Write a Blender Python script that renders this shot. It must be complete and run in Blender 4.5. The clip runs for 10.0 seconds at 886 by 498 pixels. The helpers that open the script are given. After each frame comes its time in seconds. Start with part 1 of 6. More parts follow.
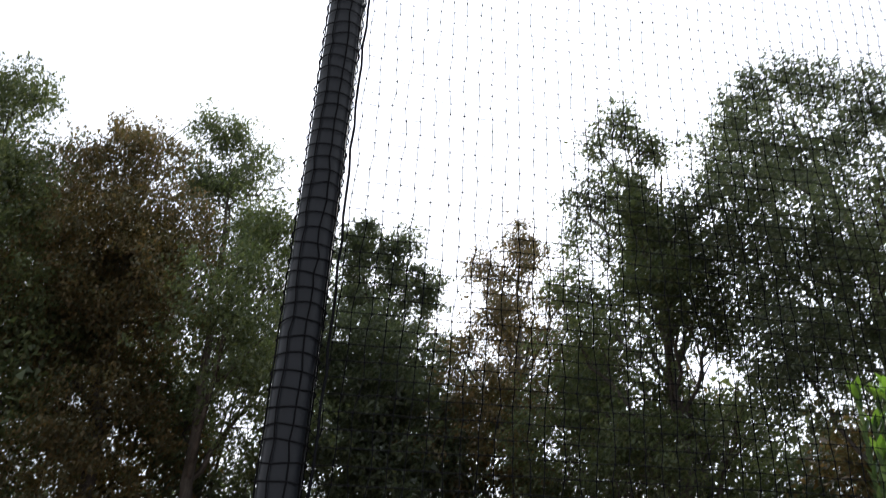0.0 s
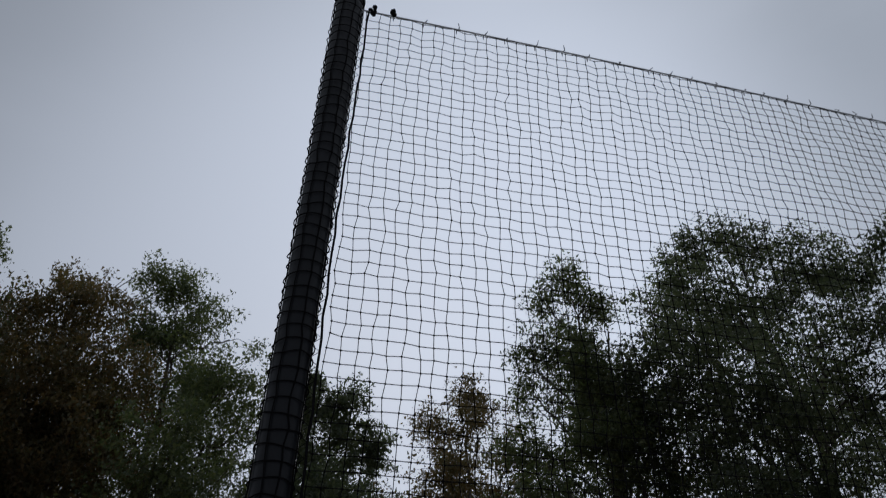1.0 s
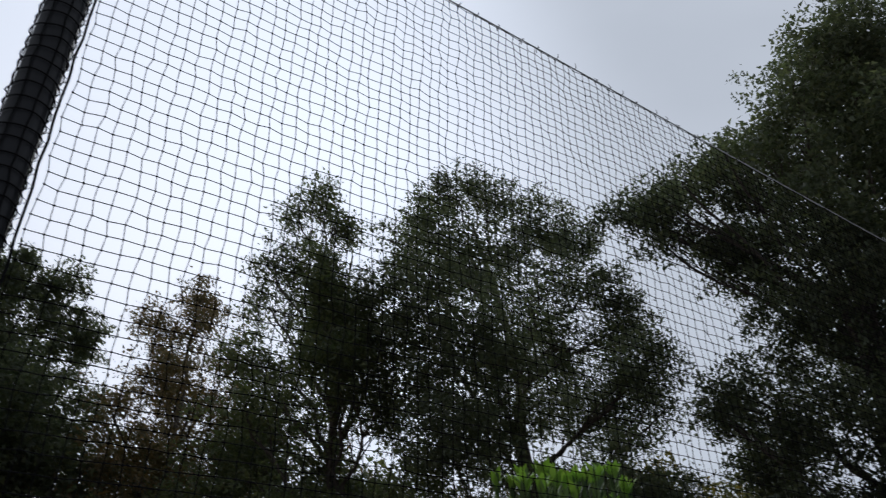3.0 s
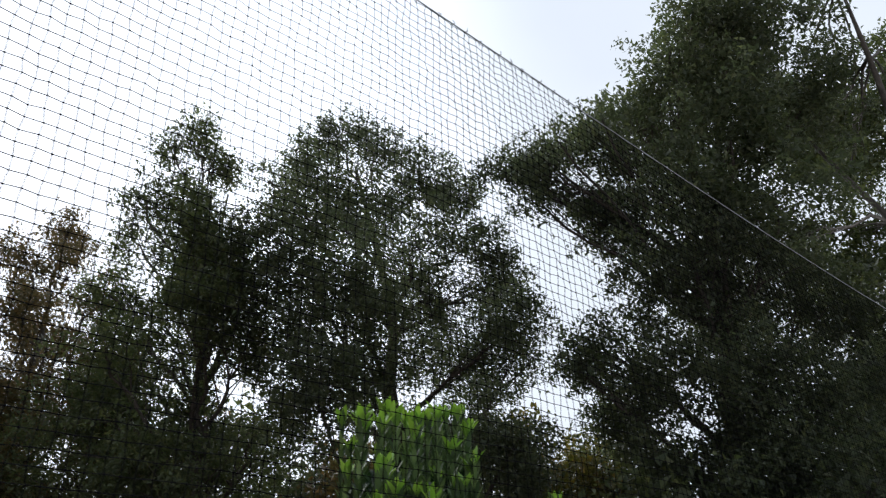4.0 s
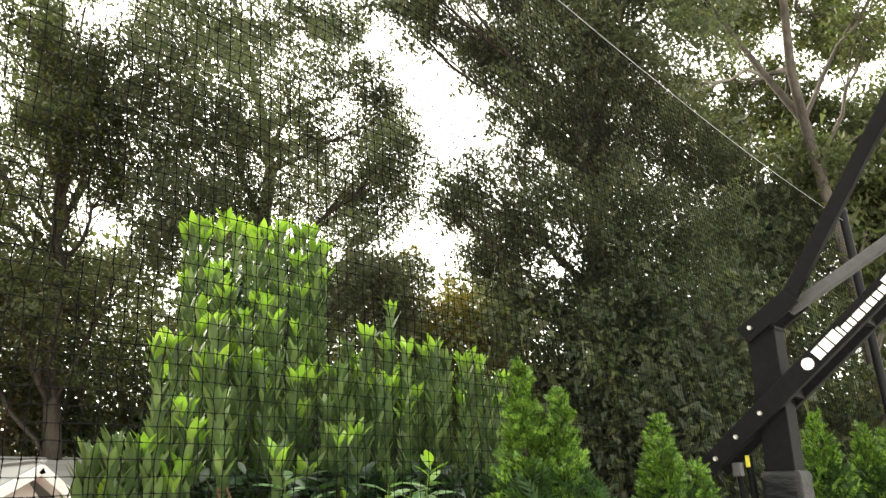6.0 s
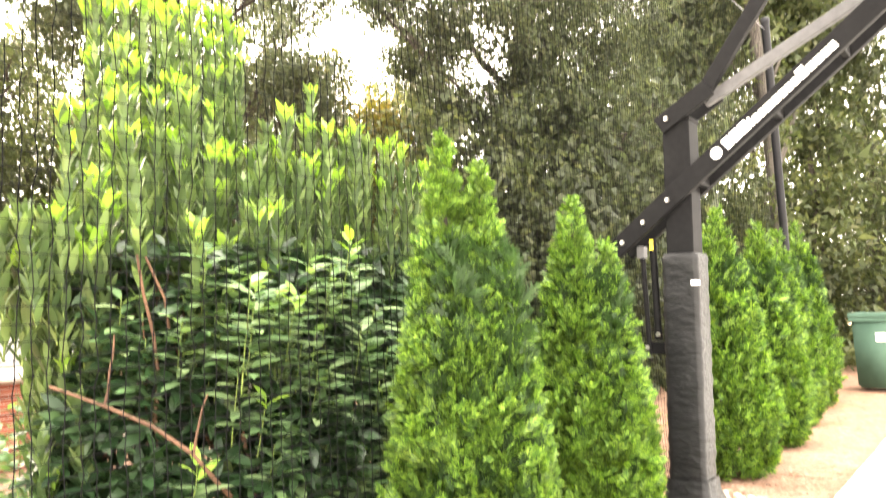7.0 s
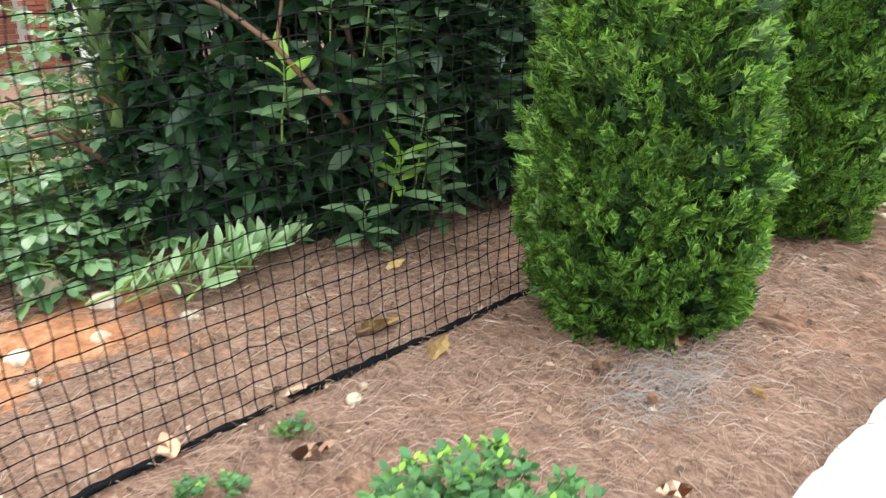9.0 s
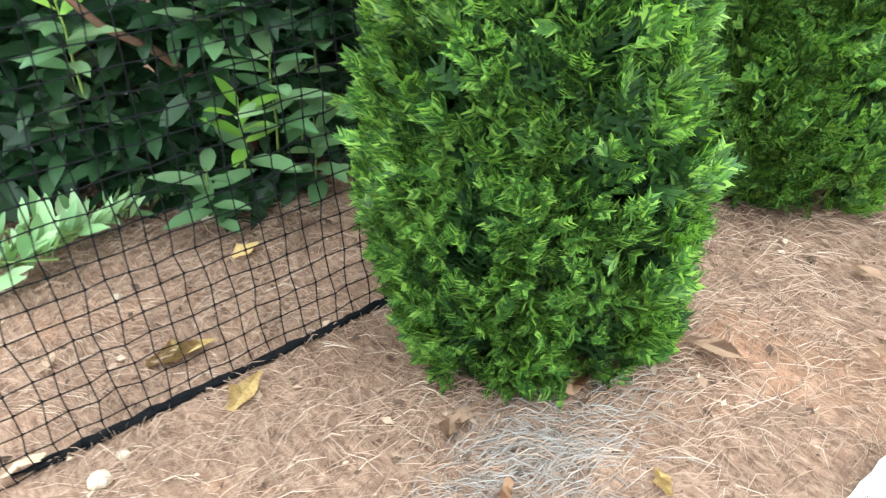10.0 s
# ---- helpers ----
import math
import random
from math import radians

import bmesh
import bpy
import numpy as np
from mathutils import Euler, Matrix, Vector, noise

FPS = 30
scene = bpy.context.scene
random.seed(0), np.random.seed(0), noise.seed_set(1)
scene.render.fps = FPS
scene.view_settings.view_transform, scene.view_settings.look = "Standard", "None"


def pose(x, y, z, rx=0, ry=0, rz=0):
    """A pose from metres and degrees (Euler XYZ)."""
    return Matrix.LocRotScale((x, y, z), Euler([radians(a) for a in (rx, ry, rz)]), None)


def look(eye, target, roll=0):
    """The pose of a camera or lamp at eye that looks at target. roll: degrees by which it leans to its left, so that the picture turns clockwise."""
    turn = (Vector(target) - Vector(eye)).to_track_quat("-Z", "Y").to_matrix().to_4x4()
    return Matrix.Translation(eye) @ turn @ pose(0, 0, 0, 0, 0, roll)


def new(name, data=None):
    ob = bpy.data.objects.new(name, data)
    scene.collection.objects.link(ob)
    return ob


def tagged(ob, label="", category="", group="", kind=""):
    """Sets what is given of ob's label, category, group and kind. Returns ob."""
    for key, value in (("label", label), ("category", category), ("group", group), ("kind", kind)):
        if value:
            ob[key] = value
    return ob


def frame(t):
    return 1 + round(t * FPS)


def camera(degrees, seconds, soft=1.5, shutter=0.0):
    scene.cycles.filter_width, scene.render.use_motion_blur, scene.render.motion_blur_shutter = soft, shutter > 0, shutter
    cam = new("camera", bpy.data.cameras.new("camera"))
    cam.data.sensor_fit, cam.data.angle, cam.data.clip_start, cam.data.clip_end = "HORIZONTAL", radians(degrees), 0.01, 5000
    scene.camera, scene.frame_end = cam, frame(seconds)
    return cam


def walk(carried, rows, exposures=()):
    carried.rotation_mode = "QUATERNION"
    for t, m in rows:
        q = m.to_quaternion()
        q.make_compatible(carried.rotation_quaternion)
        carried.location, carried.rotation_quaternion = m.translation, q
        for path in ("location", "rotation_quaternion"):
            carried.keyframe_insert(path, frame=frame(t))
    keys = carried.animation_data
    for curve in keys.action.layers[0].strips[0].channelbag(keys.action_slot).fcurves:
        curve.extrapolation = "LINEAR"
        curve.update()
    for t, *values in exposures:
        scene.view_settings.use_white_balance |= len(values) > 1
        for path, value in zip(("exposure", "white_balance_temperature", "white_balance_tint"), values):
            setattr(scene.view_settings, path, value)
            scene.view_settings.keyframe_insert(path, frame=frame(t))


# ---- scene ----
cam = camera(59.0, 10.0, soft=1.2, shutter=0.25)
PATH = [
    (0, (1.521, -2.078, 1.897), (1.71, -0.282, 2.757), 3.6),
    (0.5, (1.463, -2.104, 1.909), (1.716, -0.425, 2.965), 2.4),
    (1, (1.433, -2.101, 1.929), (1.71, -0.523, 3.126), 2.1),
    (1.5, (1.417, -2.083, 1.93), (1.715, -0.567, 3.198), 2.2),
    (2, (1.426, -2.044, 1.92), (1.791, -0.532, 3.178), 1.7),
    (2.5, (1.457, -2.016, 1.914), (2.116, -0.507, 3.048), 0.7),
    (3, (1.481, -2.03, 1.9), (2.375, -0.576, 2.943), 0.6),
    (4.3, (1.936, -2.197, 1.797), (3.112, -0.86, 2.709), 0.2),
    (4.5, (2.006, -2.216, 1.788), (3.199, -0.879, 2.677), 1.0),
    (5, (2.159, -2.234, 1.731), (3.437, -0.923, 2.536), 0.5),
    (5.2, (2.203, -2.229, 1.719), (3.509, -0.92, 2.483), -0.0),
    (6.3, (2.344, -2.192, 1.56), (3.811, -0.942, 2.092), -1.7),
    (6.5, (2.345, -2.189, 1.546), (3.855, -0.967, 2.022), -1.7),
    (7, (2.358, -2.161, 1.411), (3.963, -0.976, 1.549), -1.0),
    (7.5, (2.4, -2.08, 1.352), (3.951, -0.851, 1.061), -0.0),
    (8, (2.518, -1.84, 1.306), (4.046, -0.682, 0.738), 2.7),
    (8.5, (2.738, -1.691, 1.251), (4.119, -0.5, 0.43), 1.3),
    (9, (3.084, -1.536, 1.232), (4.327, -0.199, 0.414), 0.5),
    (9.2, (3.244, -1.474, 1.218), (4.496, -0.14, 0.408), 0.8),
    (9.5, (3.509, -1.418, 1.202), (4.765, -0.131, 0.326), -1.8),
    (10, (3.98, -1.361, 1.193), (5.027, -0.035, 0.123), -1.8),
]
EXPOSURE = [(0.0, 0.97, 6300, 10), (0.3, 0.45, 6500, 18), (0.6, -0.42, 6500, 18), (1.0, -0.95, 6000, 10), (1.5, -1.4, 5900, 10), (2.0, -1.5, 5900, 10), (2.5, -1.13, 6000, 10),
            (3.0, -0.42, 6100, 10), (4.5, 0.55, 6350, 8), (5.2, 1.2, 6800, 6), (6.3, 2.68, 8200, 4), (6.5, 2.88, 8300, 7), (7.0, 4.2, 8500, 13), (7.5, 4.1, 8600, 10), (8.0, 3.25, 8300, 12),
            (8.5, 2.62, 7300, 10), (9.0, 2.75, 6600, 5), (9.5, 3.28, 6200, -3), (10.0, 3.3, 6200, -5)]
walk(cam, [(t, look(eye, target, roll)) for t, eye, target, roll in PATH], EXPOSURE)

# ---- light: overcast sky, brightest round the hidden sun ----
SUN = Vector((0.1, 0.867, 0.488)).normalized()
world = bpy.data.worlds.new("overcast_sky")
scene.world = world
world.use_nodes = True
wn, wl = world.node_tree.nodes, world.node_tree.links
wn.clear()


def wnode(kind, **values):
    n = wn.new(kind)
    for k, v in values.items():
        n.inputs[k].default_value = v
    return n


tc = wn.new("ShaderNodeTexCoord")
sky = wn.new("ShaderNodeTexSky")
sky.sky_type, sky.sun_disc = "NISHITA", False
sky.sun_elevation, sky.sun_rotation = math.asin(SUN.z), math.atan2(SUN.x, SUN.y)
dot = wn.new("ShaderNodeVectorMath")
dot.operation = "DOT_PRODUCT"
dot.inputs[1].default_value = SUN
wl.new(tc.outputs["Generated"], dot.inputs[0])
glow = wn.new("ShaderNodeMapRange")
glow.interpolation_type = "SMOOTHERSTEP"
glow.inputs["From Min"].default_value, glow.inputs["From Max"].default_value = 0.77, 1.0
glow.inputs["To Min"].default_value, glow.inputs["To Max"].default_value = 0.0, 1.0
wl.new(dot.outputs["Value"], glow.inputs["Value"])
warp = wnode("ShaderNodeMapping", Scale=(1.0, 1.0, 2.6))
wl.new(tc.outputs["Generated"], warp.inputs["Vector"])
cloud = wnode("ShaderNodeTexNoise", Scale=1.5, Detail=4.0, Roughness=0.45, Distortion=0.9)
wl.new(warp.outputs["Vector"], cloud.inputs["Vector"])
ramp = wn.new("ShaderNodeValToRGB")
ramp.color_ramp.elements[0].position, ramp.color_ramp.elements[0].color = 0.34, (0.57, 0.6, 0.65, 1)
ramp.color_ramp.elements[1].position, ramp.color_ramp.elements[1].color = 0.68, (0.66, 0.69, 0.745, 1)
wl.new(cloud.outputs["Fac"], ramp.inputs["Fac"])
bright = wn.new("ShaderNodeMix")
bright.data_type, bright.blend_type = "RGBA", "MIX"
bright.inputs["B"].default_value = (1.15, 1.2, 1.31, 1)
wl.new(glow.outputs["Result"], bright.inputs["Factor"])
wl.new(ramp.outputs["Color"], bright.inputs["A"])
bg_cloud, bg_sky = wnode("ShaderNodeBackground", Strength=1.0), wnode("ShaderNodeBackground", Strength=0.05)
sep = wn.new("ShaderNodeSeparateXYZ")
wl.new(tc.outputs["Generated"], sep.inputs[0])
zenith = wn.new("ShaderNodeMapRange")
zenith.interpolation_type = "SMOOTHSTEP"
for name, v in (("From Min", 0.8), ("From Max", 1.0), ("To Min", 1.0), ("To Max", 2.2)):
    zenith.inputs[name].default_value = v
wl.new(sep.outputs["Z"], zenith.inputs["Value"])
wl.new(bright.outputs["Result"], bg_cloud.inputs["Color"])
# thinner cloud towards the east
east = wn.new("ShaderNodeVectorMath")
east.operation = "DOT_PRODUCT"
east.inputs[1].default_value = Vector((0.75, 0.35, 0.56)).normalized()
wl.new(tc.outputs["Generated"], east.inputs[0])
thin = wn.new("ShaderNodeMapRange")
thin.interpolation_type = "SMOOTHSTEP"
for name, v in (("From Min", 0.35), ("From Max", 1.0), ("To Min", 0.9), ("To Max", 1.32)):
    thin.inputs[name].default_value = v
wl.new(east.outputs["Value"], thin.inputs["Value"])
product = wn.new("ShaderNodeMath")
product.operation = "MULTIPLY"
wl.new(zenith.outputs["Result"], product.inputs[0])
wl.new(thin.outputs["Result"], product.inputs[1])
wl.new(product.outputs["Value"], bg_cloud.inputs["Strength"])
wl.new(sky.outputs["Color"], bg_sky.inputs["Color"])
both, wout = wn.new("ShaderNodeMixShader"), wn.new("ShaderNodeOutputWorld")
both.inputs["Fac"].default_value = 0.12
wl.new(bg_cloud.outputs[0], both.inputs[1])
wl.new(bg_sky.outputs[0], both.inputs[2])
wl.new(both.outputs[0], wout.inputs["Surface"])
lamp = bpy.data.lights.new("sun", "SUN")
lamp.energy, lamp.angle, lamp.color = 1.5, radians(35), (1.0, 0.95, 0.88)
sun = new("sun", lamp)
sun.matrix_world = look(SUN * 50, (0, 0, 0))


# ---- materials ----
class Shader:
    """A node material with a Principled surface; link() and node() keep the code short."""

    def __init__(self, name, color=(0.5, 0.5, 0.5), rough=0.7, metal=0.0, spec=0.5):
        self.mat = bpy.data.materials.new(name)
        self.mat.use_nodes = True
        self.tree = self.mat.node_tree
        self.p = self.tree.nodes["Principled BSDF"]
        self.out = self.tree.nodes["Material Output"]
        self.p.inputs["Base Color"].default_value = (*color, 1)
        self.p.inputs["Roughness"].default_value = rough
        self.p.inputs["Metallic"].default_value = metal
        self.p.inputs["Specular IOR Level"].default_value = spec
        self.where = None

    def node(self, kind, **values):
        n = self.tree.nodes.new(kind)
        for k, v in values.items():
            n.inputs[k].default_value = v
        return n

    def link(self, a, b):
        self.tree.links.new(a, b)

    def place(self):
        if self.where is None:
            self.where = self.node("ShaderNodeTexCoord").outputs["Object"]
        return self.where

    def noise(self, scale, detail=4.0, rough=0.6, stretch=None):
        n = self.node("ShaderNodeTexNoise", Scale=scale, Detail=detail, Roughness=rough)
        src = self.place()
        if stretch:
            m = self.node("ShaderNodeMapping", Scale=stretch)
            self.link(src, m.inputs["Vector"])
            src = m.outputs["Vector"]
        self.link(src, n.inputs["Vector"])
        return n.outputs["Fac"]

    def ramp(self, fac, stops):
        r = self.node("ShaderNodeValToRGB")
        e = r.color_ramp.elements
        while len(e) < len(stops):
            e.new(0.5)
        for k, (pos, col) in enumerate(stops):
            e[k].position, e[k].color = pos, (*col, 1)
        self.link(fac, r.inputs["Fac"])
        return r.outputs["Color"]

    def mix(self, fac, a, b, mode="MIX"):
        m = self.node("ShaderNodeMix")
        m.data_type, m.blend_type = "RGBA", mode
        for sock, v in ((m.inputs["Factor"], fac), (m.inputs["A"], a), (m.inputs["B"], b)):
            if isinstance(v, tuple):
                sock.default_value = (*v, 1)
            elif isinstance(v, float):
                sock.default_value = v
            else:
                self.link(v, sock)
        return m.outputs["Result"]

    def color(self, socket):
        self.link(socket, self.p.inputs["Base Color"])
        return self

    def rough(self, fac, low, high):
        m = self.node("ShaderNodeMapRange")
        m.inputs["To Min"].default_value, m.inputs["To Max"].default_value = low, high
        self.link(fac, m.inputs["Value"])
        self.link(m.outputs["Result"], self.p.inputs["Roughness"])
        return self

    def bump(self, fac, strength=0.4, distance=0.01):
        b = self.node("ShaderNodeBump", Strength=strength, Distance=distance)
        self.link(fac, b.inputs["Height"])
        self.link(b.outputs["Normal"], self.p.inputs["Normal"])
        return self


def leaf_shader(name, stops, glow=0.35, rough=0.45, glow_tint=(1.25, 1.35, 0.5), patch=0.35, spec=0.35):
    """Foliage: each leaf its own tone, patches of tone through the crown, light that shines through the blade."""
    s = Shader(name, rough=rough, spec=spec)
    geo = s.node("ShaderNodeNewGeometry")
    own = s.ramp(geo.outputs["Random Per Island"], stops)
    big = s.ramp(s.noise(patch, 2.0), [(0.3, (0.65, 0.65, 0.65)), (0.7, (1.3, 1.3, 1.3))])
    col = s.mix(1.0, own, big, "MULTIPLY")
    s.color(col)
    tr = s.node("ShaderNodeBsdfTranslucent")
    s.link(s.mix(1.0, col, glow_tint, "MULTIPLY"), tr.inputs["Color"])
    m = s.node("ShaderNodeMixShader")
    m.inputs["Fac"].default_value = glow
    s.link(s.p.outputs[0], m.inputs[1])
    s.link(tr.outputs[0], m.inputs[2])
    s.link(m.outputs[0], s.out.inputs["Surface"])
    return s.mat


M_OAK = leaf_shader("oak_leaves", [(0.0, (0.057, 0.076, 0.038)), (0.6, (0.090, 0.113, 0.053)), (1.0, (0.138, 0.149, 0.069))], 0.5, 0.4, (1.2, 1.25, 0.75))
M_DARK = leaf_shader("dark_leaves", [(0.0, (0.058, 0.074, 0.046)), (0.7, (0.089, 0.108, 0.062)), (1.0, (0.132, 0.144, 0.079))], 0.54, 0.4, (1.15, 1.2, 0.8))
M_RUST = leaf_shader("turning_leaves", [(0.0, (0.062, 0.069, 0.034)), (0.5, (0.103, 0.092, 0.046)), (1.0, (0.167, 0.121, 0.057))], 0.48, 0.4, (1.3, 1.1, 0.65))
M_YELLOW = leaf_shader("yellowing_leaves", [(0.0, (0.07, 0.085, 0.025)), (0.6, (0.12, 0.12, 0.035)), (1.0, (0.2, 0.15, 0.05))], 0.4, glow_tint=(1.3, 1.2, 0.5))
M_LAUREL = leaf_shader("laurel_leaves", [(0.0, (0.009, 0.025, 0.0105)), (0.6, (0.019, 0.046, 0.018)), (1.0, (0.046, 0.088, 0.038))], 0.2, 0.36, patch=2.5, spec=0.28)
M_SHOOT = leaf_shader("laurel_shoot_leaves", [(0.0, (0.045, 0.08, 0.032)), (0.6, (0.095, 0.15, 0.06)), (1.0, (0.185, 0.26, 0.1))], 0.3, 0.33, glow_tint=(1.2, 1.3, 0.6), patch=2.5)
M_TIP = leaf_shader("new_laurel_leaves", [(0.0, (0.16, 0.3, 0.05)), (0.5, (0.22, 0.38, 0.065)), (1.0, (0.3, 0.45, 0.1))], 0.38, 0.35, patch=2.5)
# glossy leaves with the sky's sheen put into a paler base colour
M_SHEEN = leaf_shader("sheen_pale_laurel_leaves", [(0.0, (0.08, 0.16, 0.07)), (0.6, (0.15, 0.25, 0.12)), (1.0, (0.25, 0.35, 0.18))], 0.3, 0.28, patch=1.5)
M_CUT = leaf_shader("cut_laurel_leaves", [(0.0, (0.11, 0.2, 0.08)), (0.5, (0.23, 0.35, 0.16)), (1.0, (0.36, 0.47, 0.26))], 0.25, 0.5, patch=3.0)
M_THUJA = leaf_shader("arborvitae_sprays", [(0.0, (0.02, 0.055, 0.014)), (0.5, (0.078, 0.168, 0.03)), (1.0, (0.24, 0.375, 0.07))], 0.3, 0.5, patch=7.0)
# darker copy of the spray colour, standing for shade deep in the body
M_THUJA_SHADE = leaf_shader("shade_toned_inner_sprays", [(0.0, (0.012, 0.034, 0.009)), (1.0, (0.03, 0.07, 0.015))], 0.2, 0.6, patch=3.0)
M_WEED = leaf_shader("sapling_leaves", [(0.0, (0.07, 0.15, 0.06)), (0.6, (0.12, 0.22, 0.095)), (1.0, (0.19, 0.3, 0.13))], 0.35, 0.4, patch=3.0)
M_SPROUT = leaf_shader("seedling_leaves", [(0.0, (0.045, 0.125, 0.045)), (0.6, (0.08, 0.19, 0.06)), (1.0, (0.13, 0.27, 0.075))], 0.3, 0.5, patch=3.0)
M_SPROUT_TIP = leaf_shader("young_seedling_leaves", [(0.0, (0.2, 0.4, 0.05)), (1.0, (0.32, 0.5, 0.08))], 0.35, 0.5, patch=3.0)

s = Shader("bark", rough=0.9, spec=0.2)
s.color(s.ramp(s.noise(6, 6, 0.7, (1, 1, 0.25)), [(0.3, (0.03, 0.025, 0.02)), (0.7, (0.11, 0.095, 0.08))]))
s.bump(s.noise(14, 6, 0.7, (1, 1, 0.2)), 0.8, 0.03)
M_BARK = s.mat

s = Shader("pale_bark", rough=0.9, spec=0.2)
s.color(s.ramp(s.noise(4, 6, 0.7, (1, 1, 0.5)), [(0.3, (0.04, 0.036, 0.032)), (0.7, (0.14, 0.125, 0.11))]))
s.bump(s.noise(14, 6, 0.7, (1, 1, 0.3)), 0.6, 0.02)
M_PALE_BARK = s.mat
s = Shader("laurel_bark", rough=0.75, spec=0.3)
s.color(s.ramp(s.noise(9, 4, 0.6), [(0.3, (0.06, 0.032, 0.02)), (0.7, (0.17, 0.09, 0.055))]))
s.bump(s.noise(40, 3), 0.3, 0.004)
M_STEM = s.mat
s = Shader("green_stem", rough=0.6)
s.color(s.ramp(s.noise(20, 2), [(0.3, (0.1, 0.16, 0.03)), (0.7, (0.18, 0.24, 0.06))]))
M_GREEN_STEM = s.mat

s = Shader("pine_straw_ground", rough=0.95, spec=0.15)
fine = s.noise(60, 6, 0.75, (1, 0.35, 1))
coarse = s.noise(1.6, 4, 0.6)
straw = s.ramp(fine, [(0.3, (0.1, 0.057, 0.04)), (0.5, (0.255, 0.155, 0.11)), (0.72, (0.46, 0.315, 0.235))])
clay = s.ramp(s.noise(25, 5, 0.7), [(0.3, (0.28, 0.11, 0.05)), (0.7, (0.5, 0.24, 0.12))])
col = s.mix(s.ramp(coarse, [(0.55, (0, 0, 0)), (0.72, (0.5, 0.5, 0.5))]), straw, clay)
s.color(s.mix(1.0, col, s.ramp(s.noise(7, 3), [(0.3, (0.8, 0.8, 0.8)), (0.7, (1.15, 1.12, 1.1))]), "MULTIPLY"))
s.bump(fine, 0.7, 0.02)
M_GROUND = s.mat
s = Shader("pine_needles", rough=0.7, spec=0.3)
geo = s.node("ShaderNodeNewGeometry")
s.color(s.ramp(geo.outputs["Random Per Island"], [(0.0, (0.12, 0.068, 0.046)), (0.55, (0.275, 0.17, 0.12)), (0.9, (0.36, 0.24, 0.175)), (1.0, (0.45, 0.35, 0.28))]))
M_NEEDLE = s.mat
s = Shader("bark_crumbs", rough=0.85, spec=0.15)
geo = s.node("ShaderNodeNewGeometry")
s.color(s.ramp(geo.outputs["Random Per Island"], [(0.0, (0.05, 0.03, 0.022)), (0.5, (0.13, 0.08, 0.055)), (0.8, (0.3, 0.19, 0.13)), (1.0, (0.48, 0.36, 0.27))]))
M_CRUMB = s.mat
s = Shader("grey_pine_needles", rough=0.8)
geo = s.node("ShaderNodeNewGeometry")
s.color(s.ramp(geo.outputs["Random Per Island"], [(0.0, (0.16, 0.13, 0.115)), (1.0, (0.3, 0.26, 0.235))]))
M_GREY_NEEDLE = s.mat
s = Shader("red_clay", rough=0.95, spec=0.1)
s.color(s.ramp(s.noise(16, 6, 0.75), [(0.3, (0.2, 0.09, 0.05)), (0.5, (0.36, 0.155, 0.075)), (0.62, (0.44, 0.235, 0.125)), (0.78, (0.38, 0.26, 0.185))]))
s.bump(s.noise(30, 6, 0.7), 0.9, 0.02)
M_CLAY = s.mat
s = Shader("pale_concrete", rough=0.85, spec=0.3)
s.color(s.ramp(s.noise(3, 6, 0.7), [(0.3, (0.66, 0.65, 0.62)), (0.7, (0.78, 0.77, 0.74))]))
s.bump(s.noise(160, 3), 0.25, 0.003)
M_CONCRETE = s.mat

s = Shader("black_pole_paint", rough=0.38, spec=0.2)
s.color(s.ramp(s.noise(5, 5, 0.65, (1, 1, 0.3)), [(0.35, (0.004, 0.0045, 0.006)), (0.7, (0.008, 0.009, 0.0115))]))
s.rough(s.noise(20, 4), 0.3, 0.55)
M_POLE = s.mat
s = Shader("black_twine", (0.005, 0.005, 0.0055), 0.95, spec=0.06)
s.color(s.ramp(s.noise(300, 2), [(0.3, (0.003, 0.003, 0.0035)), (0.7, (0.008, 0.008, 0.009))]))
M_TWINE = s.mat
s = Shader("steel_cable", (0.32, 0.33, 0.34), 0.45, 0.8)
s.color(s.ramp(s.noise(80, 3), [(0.3, (0.2, 0.2, 0.21)), (0.7, (0.42, 0.43, 0.45))]))
M_CABLE = s.mat
s = Shader("hoop_powder_coat", rough=0.6, spec=0.1)
s.color(s.ramp(s.noise(30, 4), [(0.3, (0.004, 0.004, 0.0045)), (0.7, (0.008, 0.008, 0.0085))]))
s.bump(s.noise(400, 2), 0.12, 0.001)
M_STEEL = s.mat
s = Shader("grey_powder_coat", rough=0.5, spec=0.3)
s.color(s.ramp(s.noise(20, 4), [(0.3, (0.075, 0.075, 0.078)), (0.7, (0.105, 0.105, 0.11))]))
M_GREY_STEEL = s.mat
s = Shader("zinc_bolt", (0.62, 0.6, 0.55), 0.35, 0.9)
s.color(s.ramp(s.noise(90, 2), [(0.3, (0.5, 0.48, 0.44)), (0.7, (0.72, 0.7, 0.66))]))
M_ZINC = s.mat
s = Shader("black_vinyl", rough=0.42, spec=0.25)
s.color(s.ramp(s.noise(8, 5, 0.6), [(0.3, (0.006, 0.0065, 0.007)), (0.7, (0.012, 0.0125, 0.0135))]))
s.bump(s.noise(14, 4, 0.55, (1, 1, 2.5)), 0.6, 0.02)
M_VINYL = s.mat
s = Shader("white_print", rough=0.5)
s.color(s.ramp(s.noise(50, 3), [(0.3, (0.72, 0.72, 0.7)), (0.7, (0.84, 0.84, 0.82))]))
M_WHITE = s.mat
s = Shader("yellow_sticker", rough=0.5)
s.color(s.ramp(s.noise(60, 3), [(0.3, (0.6, 0.5, 0.04)), (0.7, (0.75, 0.66, 0.08))]))
M_YELLOW_TAPE = s.mat
